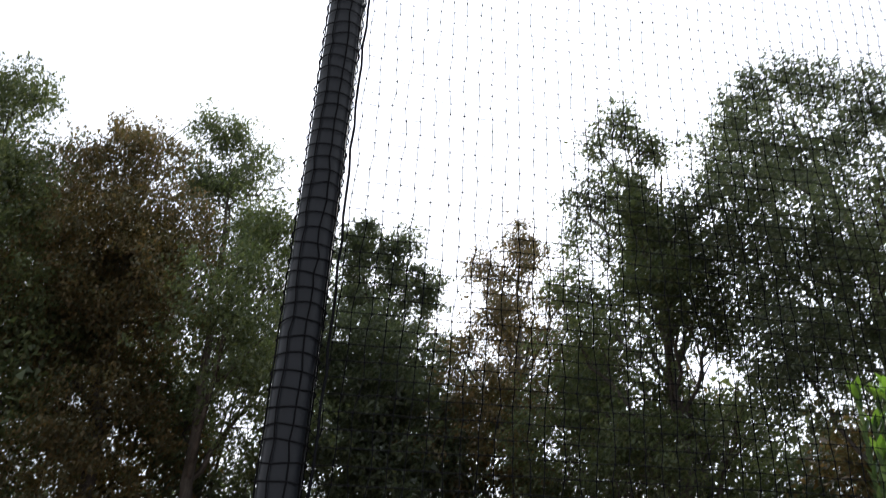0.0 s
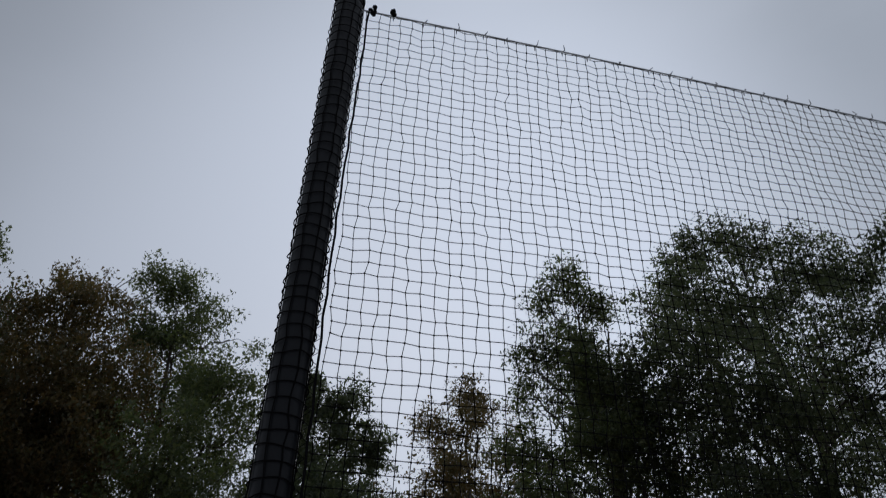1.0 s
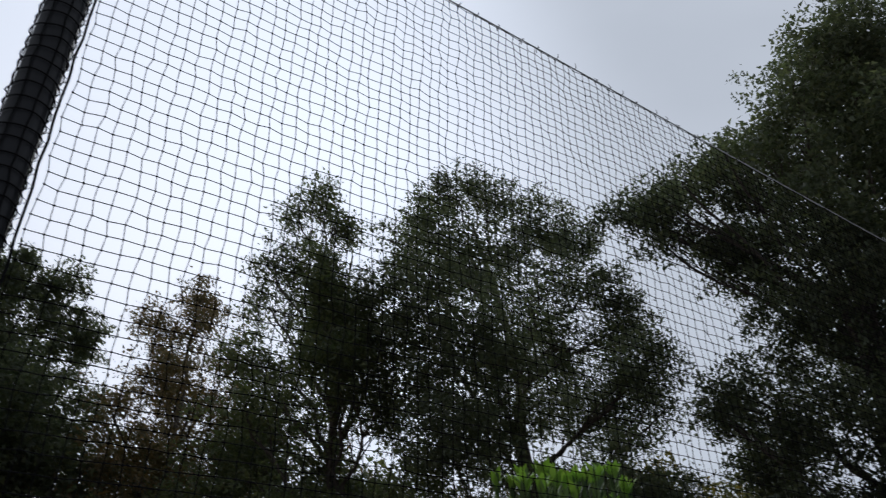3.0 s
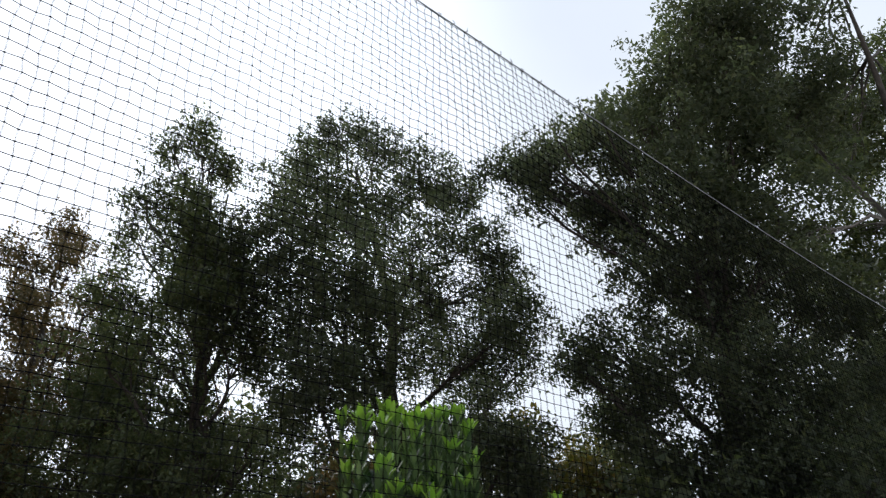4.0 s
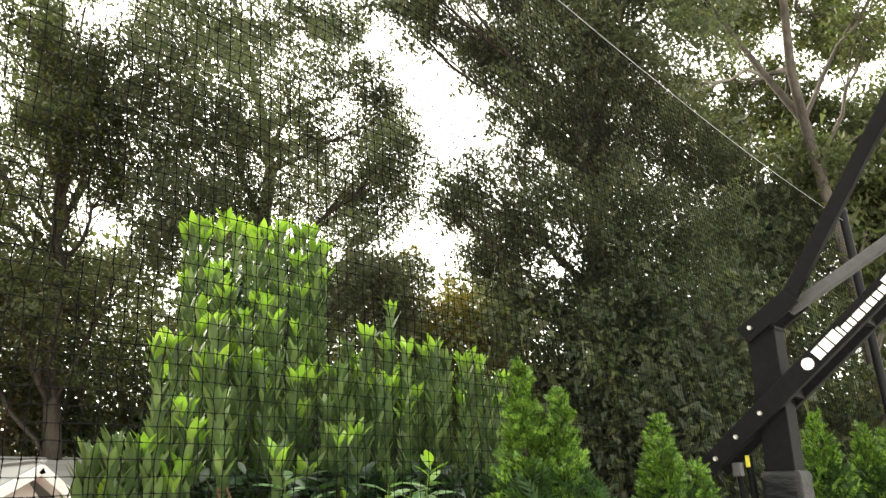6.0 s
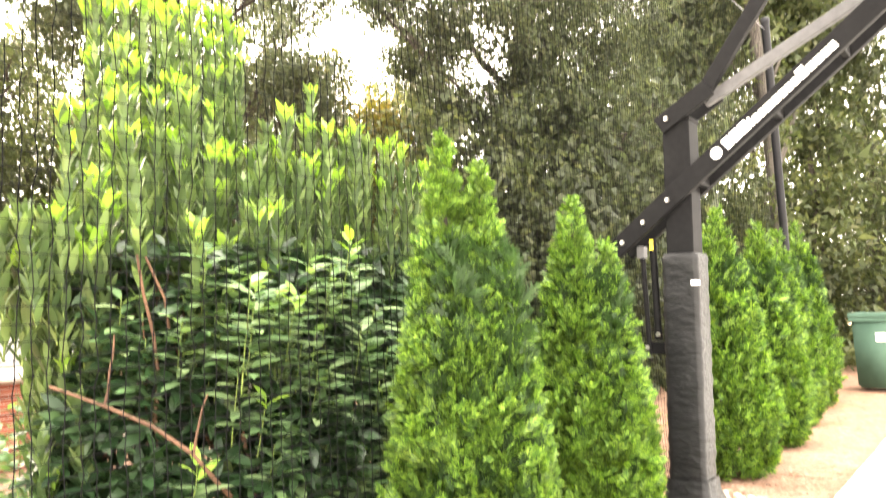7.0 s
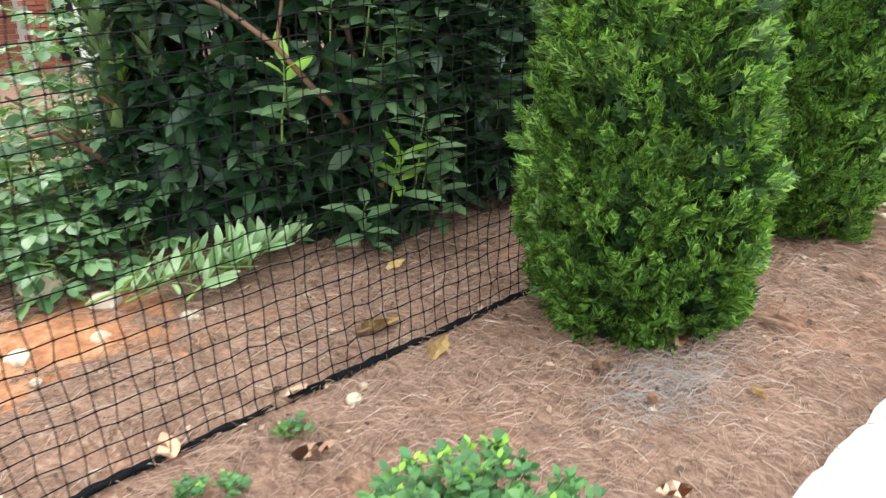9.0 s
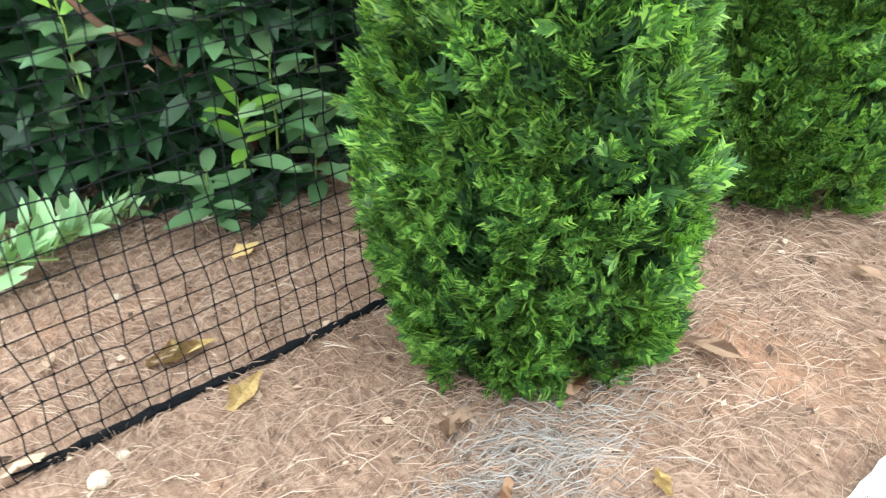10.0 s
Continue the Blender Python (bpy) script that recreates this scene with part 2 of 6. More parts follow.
s = Shader("acrylic_board", (0.85, 0.88, 0.88), 0.08)
s.p.inputs["Transmission Weight"].default_value = 0.9
s.p.inputs["IOR"].default_value = 1.3
M_ACRYLIC = s.mat
s = Shader("river_stone", rough=0.75)
info = s.node("ShaderNodeObjectInfo")
s.color(s.mix(0.5, s.ramp(info.outputs["Random"], [(0.0, (0.26, 0.2, 0.13)), (0.5, (0.42, 0.34, 0.24)), (1.0, (0.54, 0.47, 0.37))]), s.ramp(s.noise(30, 4), [(0.3, (0.28, 0.22, 0.15)), (0.7, (0.5, 0.43, 0.33))])))
s.bump(s.noise(60, 3), 0.2, 0.004)
M_STONE = s.mat
s = Shader("brick_face", rough=0.9, spec=0.2)
info = s.node("ShaderNodeObjectInfo")
s.color(s.mix(0.35, s.ramp(info.outputs["Random"], [(0.0, (0.2, 0.06, 0.04)), (0.6, (0.32, 0.1, 0.065)), (1.0, (0.4, 0.16, 0.11))]), s.ramp(s.noise(40, 4), [(0.3, (0.2, 0.07, 0.05)), (0.7, (0.38, 0.16, 0.11))])))
s.bump(s.noise(90, 4), 0.4, 0.004)
M_BRICK = s.mat
s = Shader("mortar", rough=0.95)
s.color(s.ramp(s.noise(30, 4), [(0.3, (0.36, 0.33, 0.29)), (0.7, (0.5, 0.47, 0.42))]))
M_MORTAR = s.mat
s = Shader("asphalt_shingle", rough=0.95)
info = s.node("ShaderNodeObjectInfo")
s.color(s.mix(0.5, s.ramp(info.outputs["Random"], [(0.0, (0.24, 0.23, 0.22)), (1.0, (0.36, 0.35, 0.34))]), s.ramp(s.noise(120, 3), [(0.3, (0.2, 0.2, 0.19)), (0.7, (0.4, 0.39, 0.38))])))
M_SHINGLE = s.mat
s = Shader("white_trim_paint", rough=0.55)
s.color(s.ramp(s.noise(4, 4), [(0.3, (0.72, 0.72, 0.7)), (0.7, (0.82, 0.82, 0.8))]))
M_TRIM = s.mat
s = Shader("window_glass", (0.02, 0.025, 0.03), 0.06, spec=0.6)
s.color(s.ramp(s.noise(2, 2), [(0.3, (0.015, 0.018, 0.02)), (0.7, (0.03, 0.035, 0.04))]))
M_GLASS = s.mat
s = Shader("green_bin_plastic", rough=0.7, spec=0.2)
s.color(s.ramp(s.noise(3, 4, 0.6), [(0.3, (0.04, 0.085, 0.06)), (0.7, (0.06, 0.115, 0.085))]))
M_BIN = s.mat
s = Shader("dry_leaf", rough=0.7, spec=0.25)
info = s.node("ShaderNodeObjectInfo")
s.color(s.mix(0.4, s.ramp(info.outputs["Random"], [(0.0, (0.3, 0.16, 0.1)), (0.35, (0.46, 0.3, 0.2)), (0.6, (0.6, 0.44, 0.32)), (1.0, (0.5, 0.26, 0.14))]), s.ramp(s.noise(60, 4), [(0.3, (0.28, 0.16, 0.1)), (0.7, (0.58, 0.42, 0.3))])))
M_DRY = s.mat
s = Shader("golden_leaf", rough=0.6, spec=0.3)
s.color(s.ramp(s.noise(18, 4, 0.6), [(0.3, (0.42, 0.25, 0.1)), (0.6, (0.58, 0.41, 0.17)), (0.8, (0.62, 0.5, 0.26))]))
M_GOLD = s.mat
s = Shader("galvanised_grate", (0.3, 0.3, 0.3), 0.5, 0.7)
s.color(s.ramp(s.noise(50, 3), [(0.3, (0.16, 0.16, 0.16)), (0.7, (0.34, 0.34, 0.34))]))
M_GRATE = s.mat


# ---- building blocks ----
def mesh_object(name, verts, faces, material, parent=None, smooth=False):
    """One mesh object from arrays of places and equal-sided faces."""
    verts, faces = np.asarray(verts, np.float32), np.asarray(faces, np.int32)
    me = bpy.data.meshes.new(name)
    side = faces.shape[1]
    me.vertices.add(len(verts))
    me.vertices.foreach_set("co", verts.ravel())
    me.loops.add(faces.size)
    me.loops.foreach_set("vertex_index", faces.ravel())
    me.polygons.add(len(faces))
    me.polygons.foreach_set("loop_start", np.arange(0, faces.size, side, dtype=np.int32))
    if smooth:
        me.polygons.foreach_set("use_smooth", np.ones(len(faces), bool))
    me.update(calc_edges=True)
    me.materials.append(material)
    ob = new(name, me)
    ob.parent = parent
    return ob


def part(name, bm, material, parent=None, label="", smooth=False):
    me = bpy.data.meshes.new(name)
    bm.to_mesh(me)
    bm.free()
    me.materials.append(material)
    if smooth:
        for p in me.polygons:
            p.use_smooth = True
    ob = new(name, me)
    ob.parent = parent
    return tagged(ob, label)


def thing(name, place, label, category, group="", kind=""):
    e = new(name)
    e.empty_display_size = 0.1
    e.location = place
    return tagged(e, label, category, group, kind)


def box(size, place=(0, 0, 0), bevel=0.0, turn=None):
    """A bevelled block, as a bmesh."""
    bm = bmesh.new()
    bmesh.ops.create_cube(bm, size=1.0)
    bmesh.ops.scale(bm, vec=size, verts=bm.verts)
    if bevel:
        bmesh.ops.bevel(bm, geom=bm.edges[:], offset=bevel, segments=2, profile=0.7, affect="EDGES")
    m = Matrix.Translation(place)
    if turn is not None:
        m = m @ turn
    bmesh.ops.transform(bm, matrix=m, verts=bm.verts)
    return bm


def tubes(paths, sides=6):
    """Arrays for tapered tubes; each path is a list of (place, radius)."""
    V, F, base = [], [], 0
    ring = np.array([(math.cos(a), math.sin(a)) for a in np.linspace(0, 2 * math.pi, sides, endpoint=False)])
    for path in paths:
        P = np.array([p for p, _ in path], float)
        R = np.array([r for _, r in path], float)
        T = np.gradient(P, axis=0)
        T /= np.linalg.norm(T, axis=1)[:, None] + 1e-9
        ref = np.where(np.abs(T[:, 2:3]) > 0.9, np.array([[1.0, 0, 0]]), np.array([[0, 0, 1.0]]))
        if abs(T[:, 2]).mean() > 0.6:
            ref = np.tile([[1.0, 0, 0]], (len(P), 1))
        else:
            ref = np.tile([[0, 0, 1.0]], (len(P), 1))
        A = np.cross(T, ref)
        A /= np.linalg.norm(A, axis=1)[:, None] + 1e-9
        B = np.cross(T, A)
        rows = P[:, None] + R[:, None, None] * (ring[None, :, :1] * A[:, None] + ring[None, :, 1:] * B[:, None])
        V.append(rows.reshape(-1, 3))
        n = len(P)
        i, k = np.meshgrid(np.arange(n - 1), np.arange(sides), indexing="ij")
        a, b = base + i * sides + k, base + i * sides + (k + 1) % sides
        F.append(np.stack([a, b, b + sides, a + sides], -1).reshape(-1, 4))
        base += n * sides
    return np.concatenate(V), np.concatenate(F)


def bend(a, b, r0, r1, steps=6, sag=0.0, wobble=0.0, rng=random):
    """A tapered path from a to b, bowed and slightly crooked."""
    a, b = np.array(a, float), np.array(b, float)
    out = []
    for k in range(steps + 1):
        f = k / steps
        p = a + (b - a) * f
        p[2] += sag * math.sin(math.pi * f)
        if 0 < k < steps:
            p += np.array([rng.uniform(-wobble, wobble) for _ in range(3)])
        out.append((p, r0 + (r1 - r0) * f))
    return out


FLAKE = (np.array([(0, 0.27, 0.03), (0.12, -0.3, 0.0), (1, 0.04, -0.02)]), np.array([(0, 1, 2)]))
KITE = (np.array([(0, 0, 0), (0.45, 0.27, 0.06), (1, 0, -0.03), (0.45, -0.27, 0.06)]), np.array([(0, 2, 1), (0, 3, 2)]))


def blade(width=0.3, rows=4, fold=0.12, droop=0.18):
    """A laurel-like leaf one unit long: an ellipse with a point, folded along its midrib, curving down."""
    V, F = [], []
    for k in range(rows + 1):
        f = k / rows
        w = width * 0.5 * math.sin(math.pi * min(1.0, 0.05 + 0.95 * f)) ** 0.72 if 0 < k < rows else 0.012
        z = -droop * f * f
        V += [(f, w, z + fold * w * 2), (f, 0, z), (f, -w, z + fold * w * 2)]
    for k in range(rows):
        a = 3 * k
        F += [(a, a + 1, a + 4), (a, a + 4, a + 3), (a + 1, a + 2, a + 5), (a + 1, a + 5, a + 4)]
    return np.array(V), np.array(F)


def scatter(template, places, ways, ups, sizes):
    """Arrays for many copies of a template: its x along ways, its z towards ups."""
    tv, tf = template
    X = ways / (np.linalg.norm(ways, axis=1)[:, None] + 1e-9)
    Y = np.cross(ups, X)
    Y /= np.linalg.norm(Y, axis=1)[:, None] + 1e-9
    Z = np.cross(X, Y)
    V = places[:, None] + sizes[:, None, None] * (tv[None, :, :1] * X[:, None] + tv[None, :, 1:2] * Y[:, None] + tv[None, :, 2:] * Z[:, None])
    F = tf[None] + (np.arange(len(places)) * len(tv))[:, None, None]
    return V.reshape(-1, 3), F.reshape(-1, tf.shape[1])


def join(*pairs):
    V, F, base = [], [], 0
    for v, f in pairs:
        V.append(v)
        F.append(f + base)
        base += len(v)
    return np.concatenate(V), np.concatenate(F)


def rise(x, y):
    """Height of the ground: a slight rise along the court, a fall beyond the shrubs."""
    up = 0.012 * max(0.0, min(x, 14.0) - 4.5)
    fall = 0.12 * max(0.0, min(y, 9.0) - 2.2)
    return up - fall * (1 if x < 9 else max(0.0, 1 - (x - 9) / 4))


# ---- ground and court ----
def ground_sheet():
    xs = np.concatenate([np.linspace(-300, -8, 12), np.linspace(-6, 14, 101), np.linspace(16, 300, 14)])
    ys = np.concatenate([np.linspace(-300, -8, 10), np.linspace(-6, 10, 81), np.linspace(12, 300, 14)])
    V, F = [], []
    for y in ys:
        for x in xs:
            h = rise(x, y)
            if -1.1 < y < 8 and -4 < x < 14:
                h += 0.018 * noise.noise(Vector((x * 1.7, y * 1.7, 0))) + 0.012 * noise.noise(Vector((x * 5, y * 5, 3)))
                if y < -0.6:
                    h -= 0.03 * min(1, (-0.6 - y) / 0.4)
            if y <= -1.1:
                h -= 0.14
            V.append((x, y, h))
    n = len(xs)
    for j in range(len(ys) - 1):
        for i in range(n - 1):
            a = j * n + i
            F.append((a, a + 1, a + n + 1, a + n))
    return tagged(mesh_object("ground", V, F, M_GROUND, smooth=True), "ground covered in brown pine straw with bare red clay", "ground", kind="structure")


ground_sheet()


def court():
    """A slab whose edge runs beside the straw bed, following the slight rise."""
    V, F = [], []
    xs = [-40, -10, -2, 0, 1] + [2 + 0.04 * k for k in range(200)] + [10.5 + 0.5 * k for k in range(15)] + [24, 60]
    rng = random.Random(4)
    for x in xs:
        h = rise(x, -1) + 0.02
        e = -1.06 + rng.uniform(-0.005, 0.005) + 0.008 * noise.noise(Vector((x * 3.1, 0, 0))) + 0.006 * noise.noise(Vector((x * 11, 4, 0)))
        V += [(x, -14, h), (x, e - 0.012, h), (x, e, h - 0.012), (x, e, h - 0.16)]
    for k in range(len(xs) - 1):
        a = 4 * k
        for j in range(3):
            F.append((a + j, a + 4 + j, a + 5 + j, a + 1 + j))
    return tagged(mesh_object("court_slab", V, F, M_CONCRETE), "pale concrete court slab with a slightly ragged edge", "court", kind="structure")


court()


# ---- trees ----
def crown_points(lobes, density, rng, gap):
    """Spray ends through the lobes, with small gaps between sprays and larger ones between boughs; each with its way outwards."""
    out, way = [], []
    for x, y, z, r in lobes:
        wide = r * 1.2 + 0.07
        for _ in range(int(density * 105 * wide ** 2.1) + int(5 * density)):
            d = rng.normal(size=3)
            d /= np.linalg.norm(d)
            f = rng.random() ** 0.42 * (0.82 + 0.36 * rng.random())
            p = np.array((x, y, z)) + d * wide * f * np.array((1, 1, 0.92))
            if noise.noise(Vector(p * 0.75)) > gap - 0.1 and noise.noise(Vector(p * 1.9)) + 0.5 * noise.noise(Vector(p * 4.3)) > gap - 0.05:
                out.append(p)
                way.append((d * np.array((1, 1, 0.5)) + np.array((0, 0, 0.12))) * min(1.0, r / 1.0))
    return np.array(out), np.array(way)


def tree(label, base, lobes, leaves, density=1.0, leaf=0.086, trunk=0.2, gap=-0.22, each=46, seed=1, spread=0.11, fill=1.55, fork=0.35, lean=(0, 0), stem=None, forks=(), bark=None):
    """A tree: tapered trunk with limbs to each bough, and a crown of many small leaves."""
    rng, pr = np.random.default_rng(seed), random.Random(seed)
    root = thing("tree", (0, 0, 0), label, "tree", "trees behind the net")
    z0 = rise(*base) - 0.2
    top = max(l[2] for l in lobes)
    head = max(lobes, key=lambda l: l[2])
    if stem is None:
        stem = []
        for k in range(13):
            f = k / 12
            g = f * f * 0.75
            p = np.array([base[0] + (head[0] - base[0]) * g + lean[0] * math.sin(math.pi * f), base[1] + (head[1] - base[1]) * g + lean[1] * math.sin(math.pi * f), z0 + (top - z0) * f * 0.93])
            if 0 < k:
                p[:2] += rng.normal(size=2) * 0.07
            stem.append((p, trunk * (1 - 0.9 * f) * (1.35 if k == 0 else 1)))
    paths = [stem, *forks]
    knobs = []
    for x, y, z, r in lobes:
        for _ in range(2 if r > 0.5 and each > 30 else 0):
            d = rng.normal(size=3)
            d *= 0.85 * r / np.linalg.norm(d)
            knobs.append((x + d[0], y + d[1], z + 0.8 * d[2], r * rng.uniform(0.28, 0.42)))
    centres, outward = crown_points(lobes, density * 0.95, rng, gap)
    if knobs:
        more, way = crown_points(knobs, density * 0.4, rng, gap)
        centres, outward = np.concatenate([centres, more]), np.concatenate([outward, way])
    for x, y, z, r in lobes:
        want = z - 0.9 * math.hypot(x - base[0], y - base[1]) - 0.4 * r
        k = min(range(len(stem)), key=lambda q: abs(stem[q][0][2] - max(want, z0 + fork * (top - z0) * 0.6)))
        rr = max(0.022, min(stem[k][1] * 0.6, 0.035 + 0.035 * r))
        limb = bend(stem[k][0], (x, y, z), rr, 0.022, 7, 0.14 * r, 0.1, pr)
        paths.append(limb)
        near = [p for p in centres if np.linalg.norm(p - (x, y, z)) < r * 1.3]
        for p in pr.sample(near, min(len(near), 7 + int(6 * r))):
            a = limb[pr.randint(3, 7)]
            paths.append(bend(a[0], p, max(0.011, a[1] * 0.45), 0.004, 3, 0.05, 0.07, pr))
    v, f = join(tubes(paths[:1 + len(forks)], 8), tubes(paths[1 + len(forks):], 3))
    mesh_object("trunk", v, f, bark or M_BARK, root, True)
    n = len(centres)
    L = np.array(lobes)
    depth = np.min(np.linalg.norm(centres[:, None] - L[None, :, :3], axis=2) / L[None, :, 3], axis=1)
    back = rng.random((n * each, 1)) ** 1.5 * (spread * 2.2)
    places = np.repeat(centres, each, 0) - np.repeat(outward, each, 0) * back + np.clip(rng.normal(size=(n * each, 3)), -1.7, 1.7) * (spread * (0.95 + back / (spread * 4.0))) * np.array((1, 1, 0.75))
    inner = centres[depth < 0.7]
    core = np.repeat(inner, max(2, each // 10), 0)
    core = core + rng.normal(size=core.shape) * spread * 2.0
    k = len(places)
    places = np.concatenate([places, core])
    ways = rng.normal(size=places.shape) + np.array((0, 0, -0.35))
    ups = rng.normal(size=places.shape) * 0.8 + np.array((0, 0, 1.0))
    sizes = leaf * (0.5 + 0.8 * rng.random(len(places)))
    sizes[k:] *= fill
    mesh_object("crown", *scatter(FLAKE, places, ways, ups, sizes), leaves, root)
    return root


tree("tall tree with dull green leaves at the wood's edge", (-6.2, 12.4), [(-5.5, 11.4, 10.3, 0.88), (-5.7, 12.3, 11.3, 0.51), (-5.9, 11.4, 8.9, 1.46), (-5.7, 12.5, 9.2, 0.9), (-5.9, 12.8, 7.5, 1.65), (-6.4, 12.6, 5.0, 1.6)], M_OAK, 1.0, seed=11)
tree("broad tree with rusty turning leaves", (-3.2, 14.2), [(-4.0, 12.9, 10.2, 0.78), (-3.2, 13.1, 10.4, 0.72), (-4.3, 14.3, 11.9, 0.36), (-3.9, 12.9, 8.7, 1.37), (-2.8, 13.3, 8.7, 1.25), (-6.0, 15.2, 10.1, 1.33), (-3.4, 14.0, 7.6, 1.54), (-4.6, 15.7, 7.2, 1.83), (-3.8, 13.9, 4.8, 1.73), (-5.7, 14.1, 7.5, 1.74), (-2.9, 12.9, 7.6, 1.2)], M_RUST, 1.15, seed=12, trunk=0.24, forks=[[(np.array((-3.4, 13.2, 9.6)), 0.03), (np.array((-3.45, 13.3, 10.8)), 0.016), (np.array((-3.7 + 0.35 * q, 13.3, 11.5 + 0.3 * (q % 2))), 0.006)] for q in range(4)])
tree("feathery-topped tree with sparse green and brown leaves", (-1.4, 14.4), [(-2.2, 14.3, 12.1, 0.71), (-1.5, 14.9, 11.8, 0.72), (-0.6, 14.3, 10.9, 0.61), (-2.4, 14.4, 10.9, 0.69), (-1.8, 14.6, 10.3, 1.1), (-0.4, 13.1, 9.1, 0.85), (-1.2, 15.3, 8.7, 1.5), (0.2, 14.5, 8.9, 0.65), (-0.8, 13.8, 9.6, 0.77), (-0.9, 12.0, 6.8, 1.3), (-2.2, 15.9, 6.2, 1.77), (-0.4, 14.2, 5.7, 1.33)], M_OAK, 1.0, seed=13, gap=-0.15)
tree("rounded dark green tree behind the pole", (2.0, 17.5), [(1.3, 17.3, 11.1, 0.7), (2.3, 17.5, 11.1, 0.63), (1.6, 17.6, 9.6, 1.22), (3.0, 17.6, 10.1, 0.69), (1.4, 16.5, 7.5, 1.54), (2.9, 18.0, 7.9, 1.36), (1.4, 16.7, 5.5, 1.65), (3.2, 18.8, 6.0, 1.69)], M_DARK, 1.0, 0.115, seed=14)
tree("slender tree with thin yellowing leaves", (5.6, 16.8), [(3.9, 15.8, 7.9, 0.7), (4.4, 15.7, 6.9, 0.9), (4.3, 15.7, 5.6, 1.0), (4.95, 15.6, 8.7, 0.65), (5.67, 15.5, 7.0, 0.9), (6.3, 15.3, 9.0, 0.6), (6.9, 15.1, 7.4, 0.9), (5.5, 15.5, 8.2, 0.8), (5.6, 15.5, 5.4, 1.1), (6.9, 15.2, 5.6, 1.0), (6.1, 19.0, 12.6, 0.61), (5.0, 18.0, 11.1, 0.64), (6.1, 17.5, 10.6, 0.95), (5.0, 18.1, 9.8, 0.71), (6.3, 19.9, 9.5, 1.37), (5.2, 18.4, 7.3, 1.24), (6.7, 18.7, 6.9, 1.27)], M_RUST, 0.8, 0.1, seed=15, gap=-0.05)
tree("tall open-crowned tree with pale green leaves", (8.1, 12.3), [(6.8, 12.2, 12.4, 0.45), (6.5, 12.6, 12.0, 0.43), (7.2, 12.2, 11.7, 0.47), (5.8, 12.6, 10.7, 0.38), (6.7, 12.7, 10.8, 0.65), (7.7, 12.2, 11.7, 0.35), (7.4, 13.3, 9.9, 0.79), (6.3, 13.0, 9.7, 0.57), (7.3, 13.8, 8.6, 1.05), (6.0, 13.4, 8.6, 0.57), (7.2, 14.2, 7.2, 1.17), (6.0, 13.4, 6.4, 1.09), (6.4, 11.1, 5.0, 1.14), (6.1, 14.2, 5.2, 1.25), (7.6, 12.4, 6.3, 1.1), (7.8, 12.5, 8.0, 0.9), (7.2, 12.3, 9.4, 0.7), (8.3, 12.2, 4.6, 1.2), (6.55, 10.4, 9.6, 0.45), (6.6, 10.4, 8.9, 0.6), (6.6, 10.4, 8.0, 0.7), (6.95, 10.3, 9.9, 0.4), (6.95, 10.3, 8.7, 0.6), (6.9, 10.35, 7.6, 0.75), (7.36, 10.68, 9.8, 0.5), (7.96, 10.4, 9.9, 0.6), (6.9, 10.9, 9.4, 0.6), (7.6, 10.5, 8.8, 0.8), (7.8, 10.6, 8.2, 0.75), (7.8, 10.6, 6.9, 0.85), (8.2, 10.4, 5.6, 0.9), (6.3, 11.2, 5.4, 0.8), (5.6, 11.4, 6.7, 0.6)], M_OAK, 0.85, seed=16, trunk=0.22, gap=-0.12)
tree("great dark dome-shaped tree with fine leaves", (11.0, 9.2), [(9.7, 11.0, 12.8, 0.65), (10.4, 10.3, 12.7, 0.56), (8.7, 10.7, 11.4, 0.66), (11.1, 9.5, 11.6, 0.71), (7.8, 10.4, 10.6, 0.5), (11.7, 9.1, 11.2, 0.54), (9.7, 10.3, 10.8, 1.25), (10.2, 8.6, 9.5, 1.02), (7.7, 9.3, 8.7, 0.95), (12.2, 8.6, 9.9, 0.52), (12.7, 8.7, 9.2, 0.62), (8.7, 8.4, 7.8, 1.11), (11.9, 9.9, 8.9, 1.37), (8.5, 10.2, 7.7, 1.1), (11.4, 7.3, 7.4, 0.64), (9.6, 8.9, 6.6, 1.14), (12.1, 9.2, 7.2, 1.06), (12.8, 8.1, 7.2, 0.49), (8.2, 8.7, 5.8, 0.96), (10.8, 8.8, 5.0, 1.1), (12.4, 8.4, 5.6, 0.8), (11.1, 6.8, 4.9, 0.6), (10.6, 7.1, 5.4, 0.6), (11.3, 7.0, 4.2, 0.6)], M_DARK, 1.05, 0.086, seed=17, trunk=0.28, gap=-0.19)
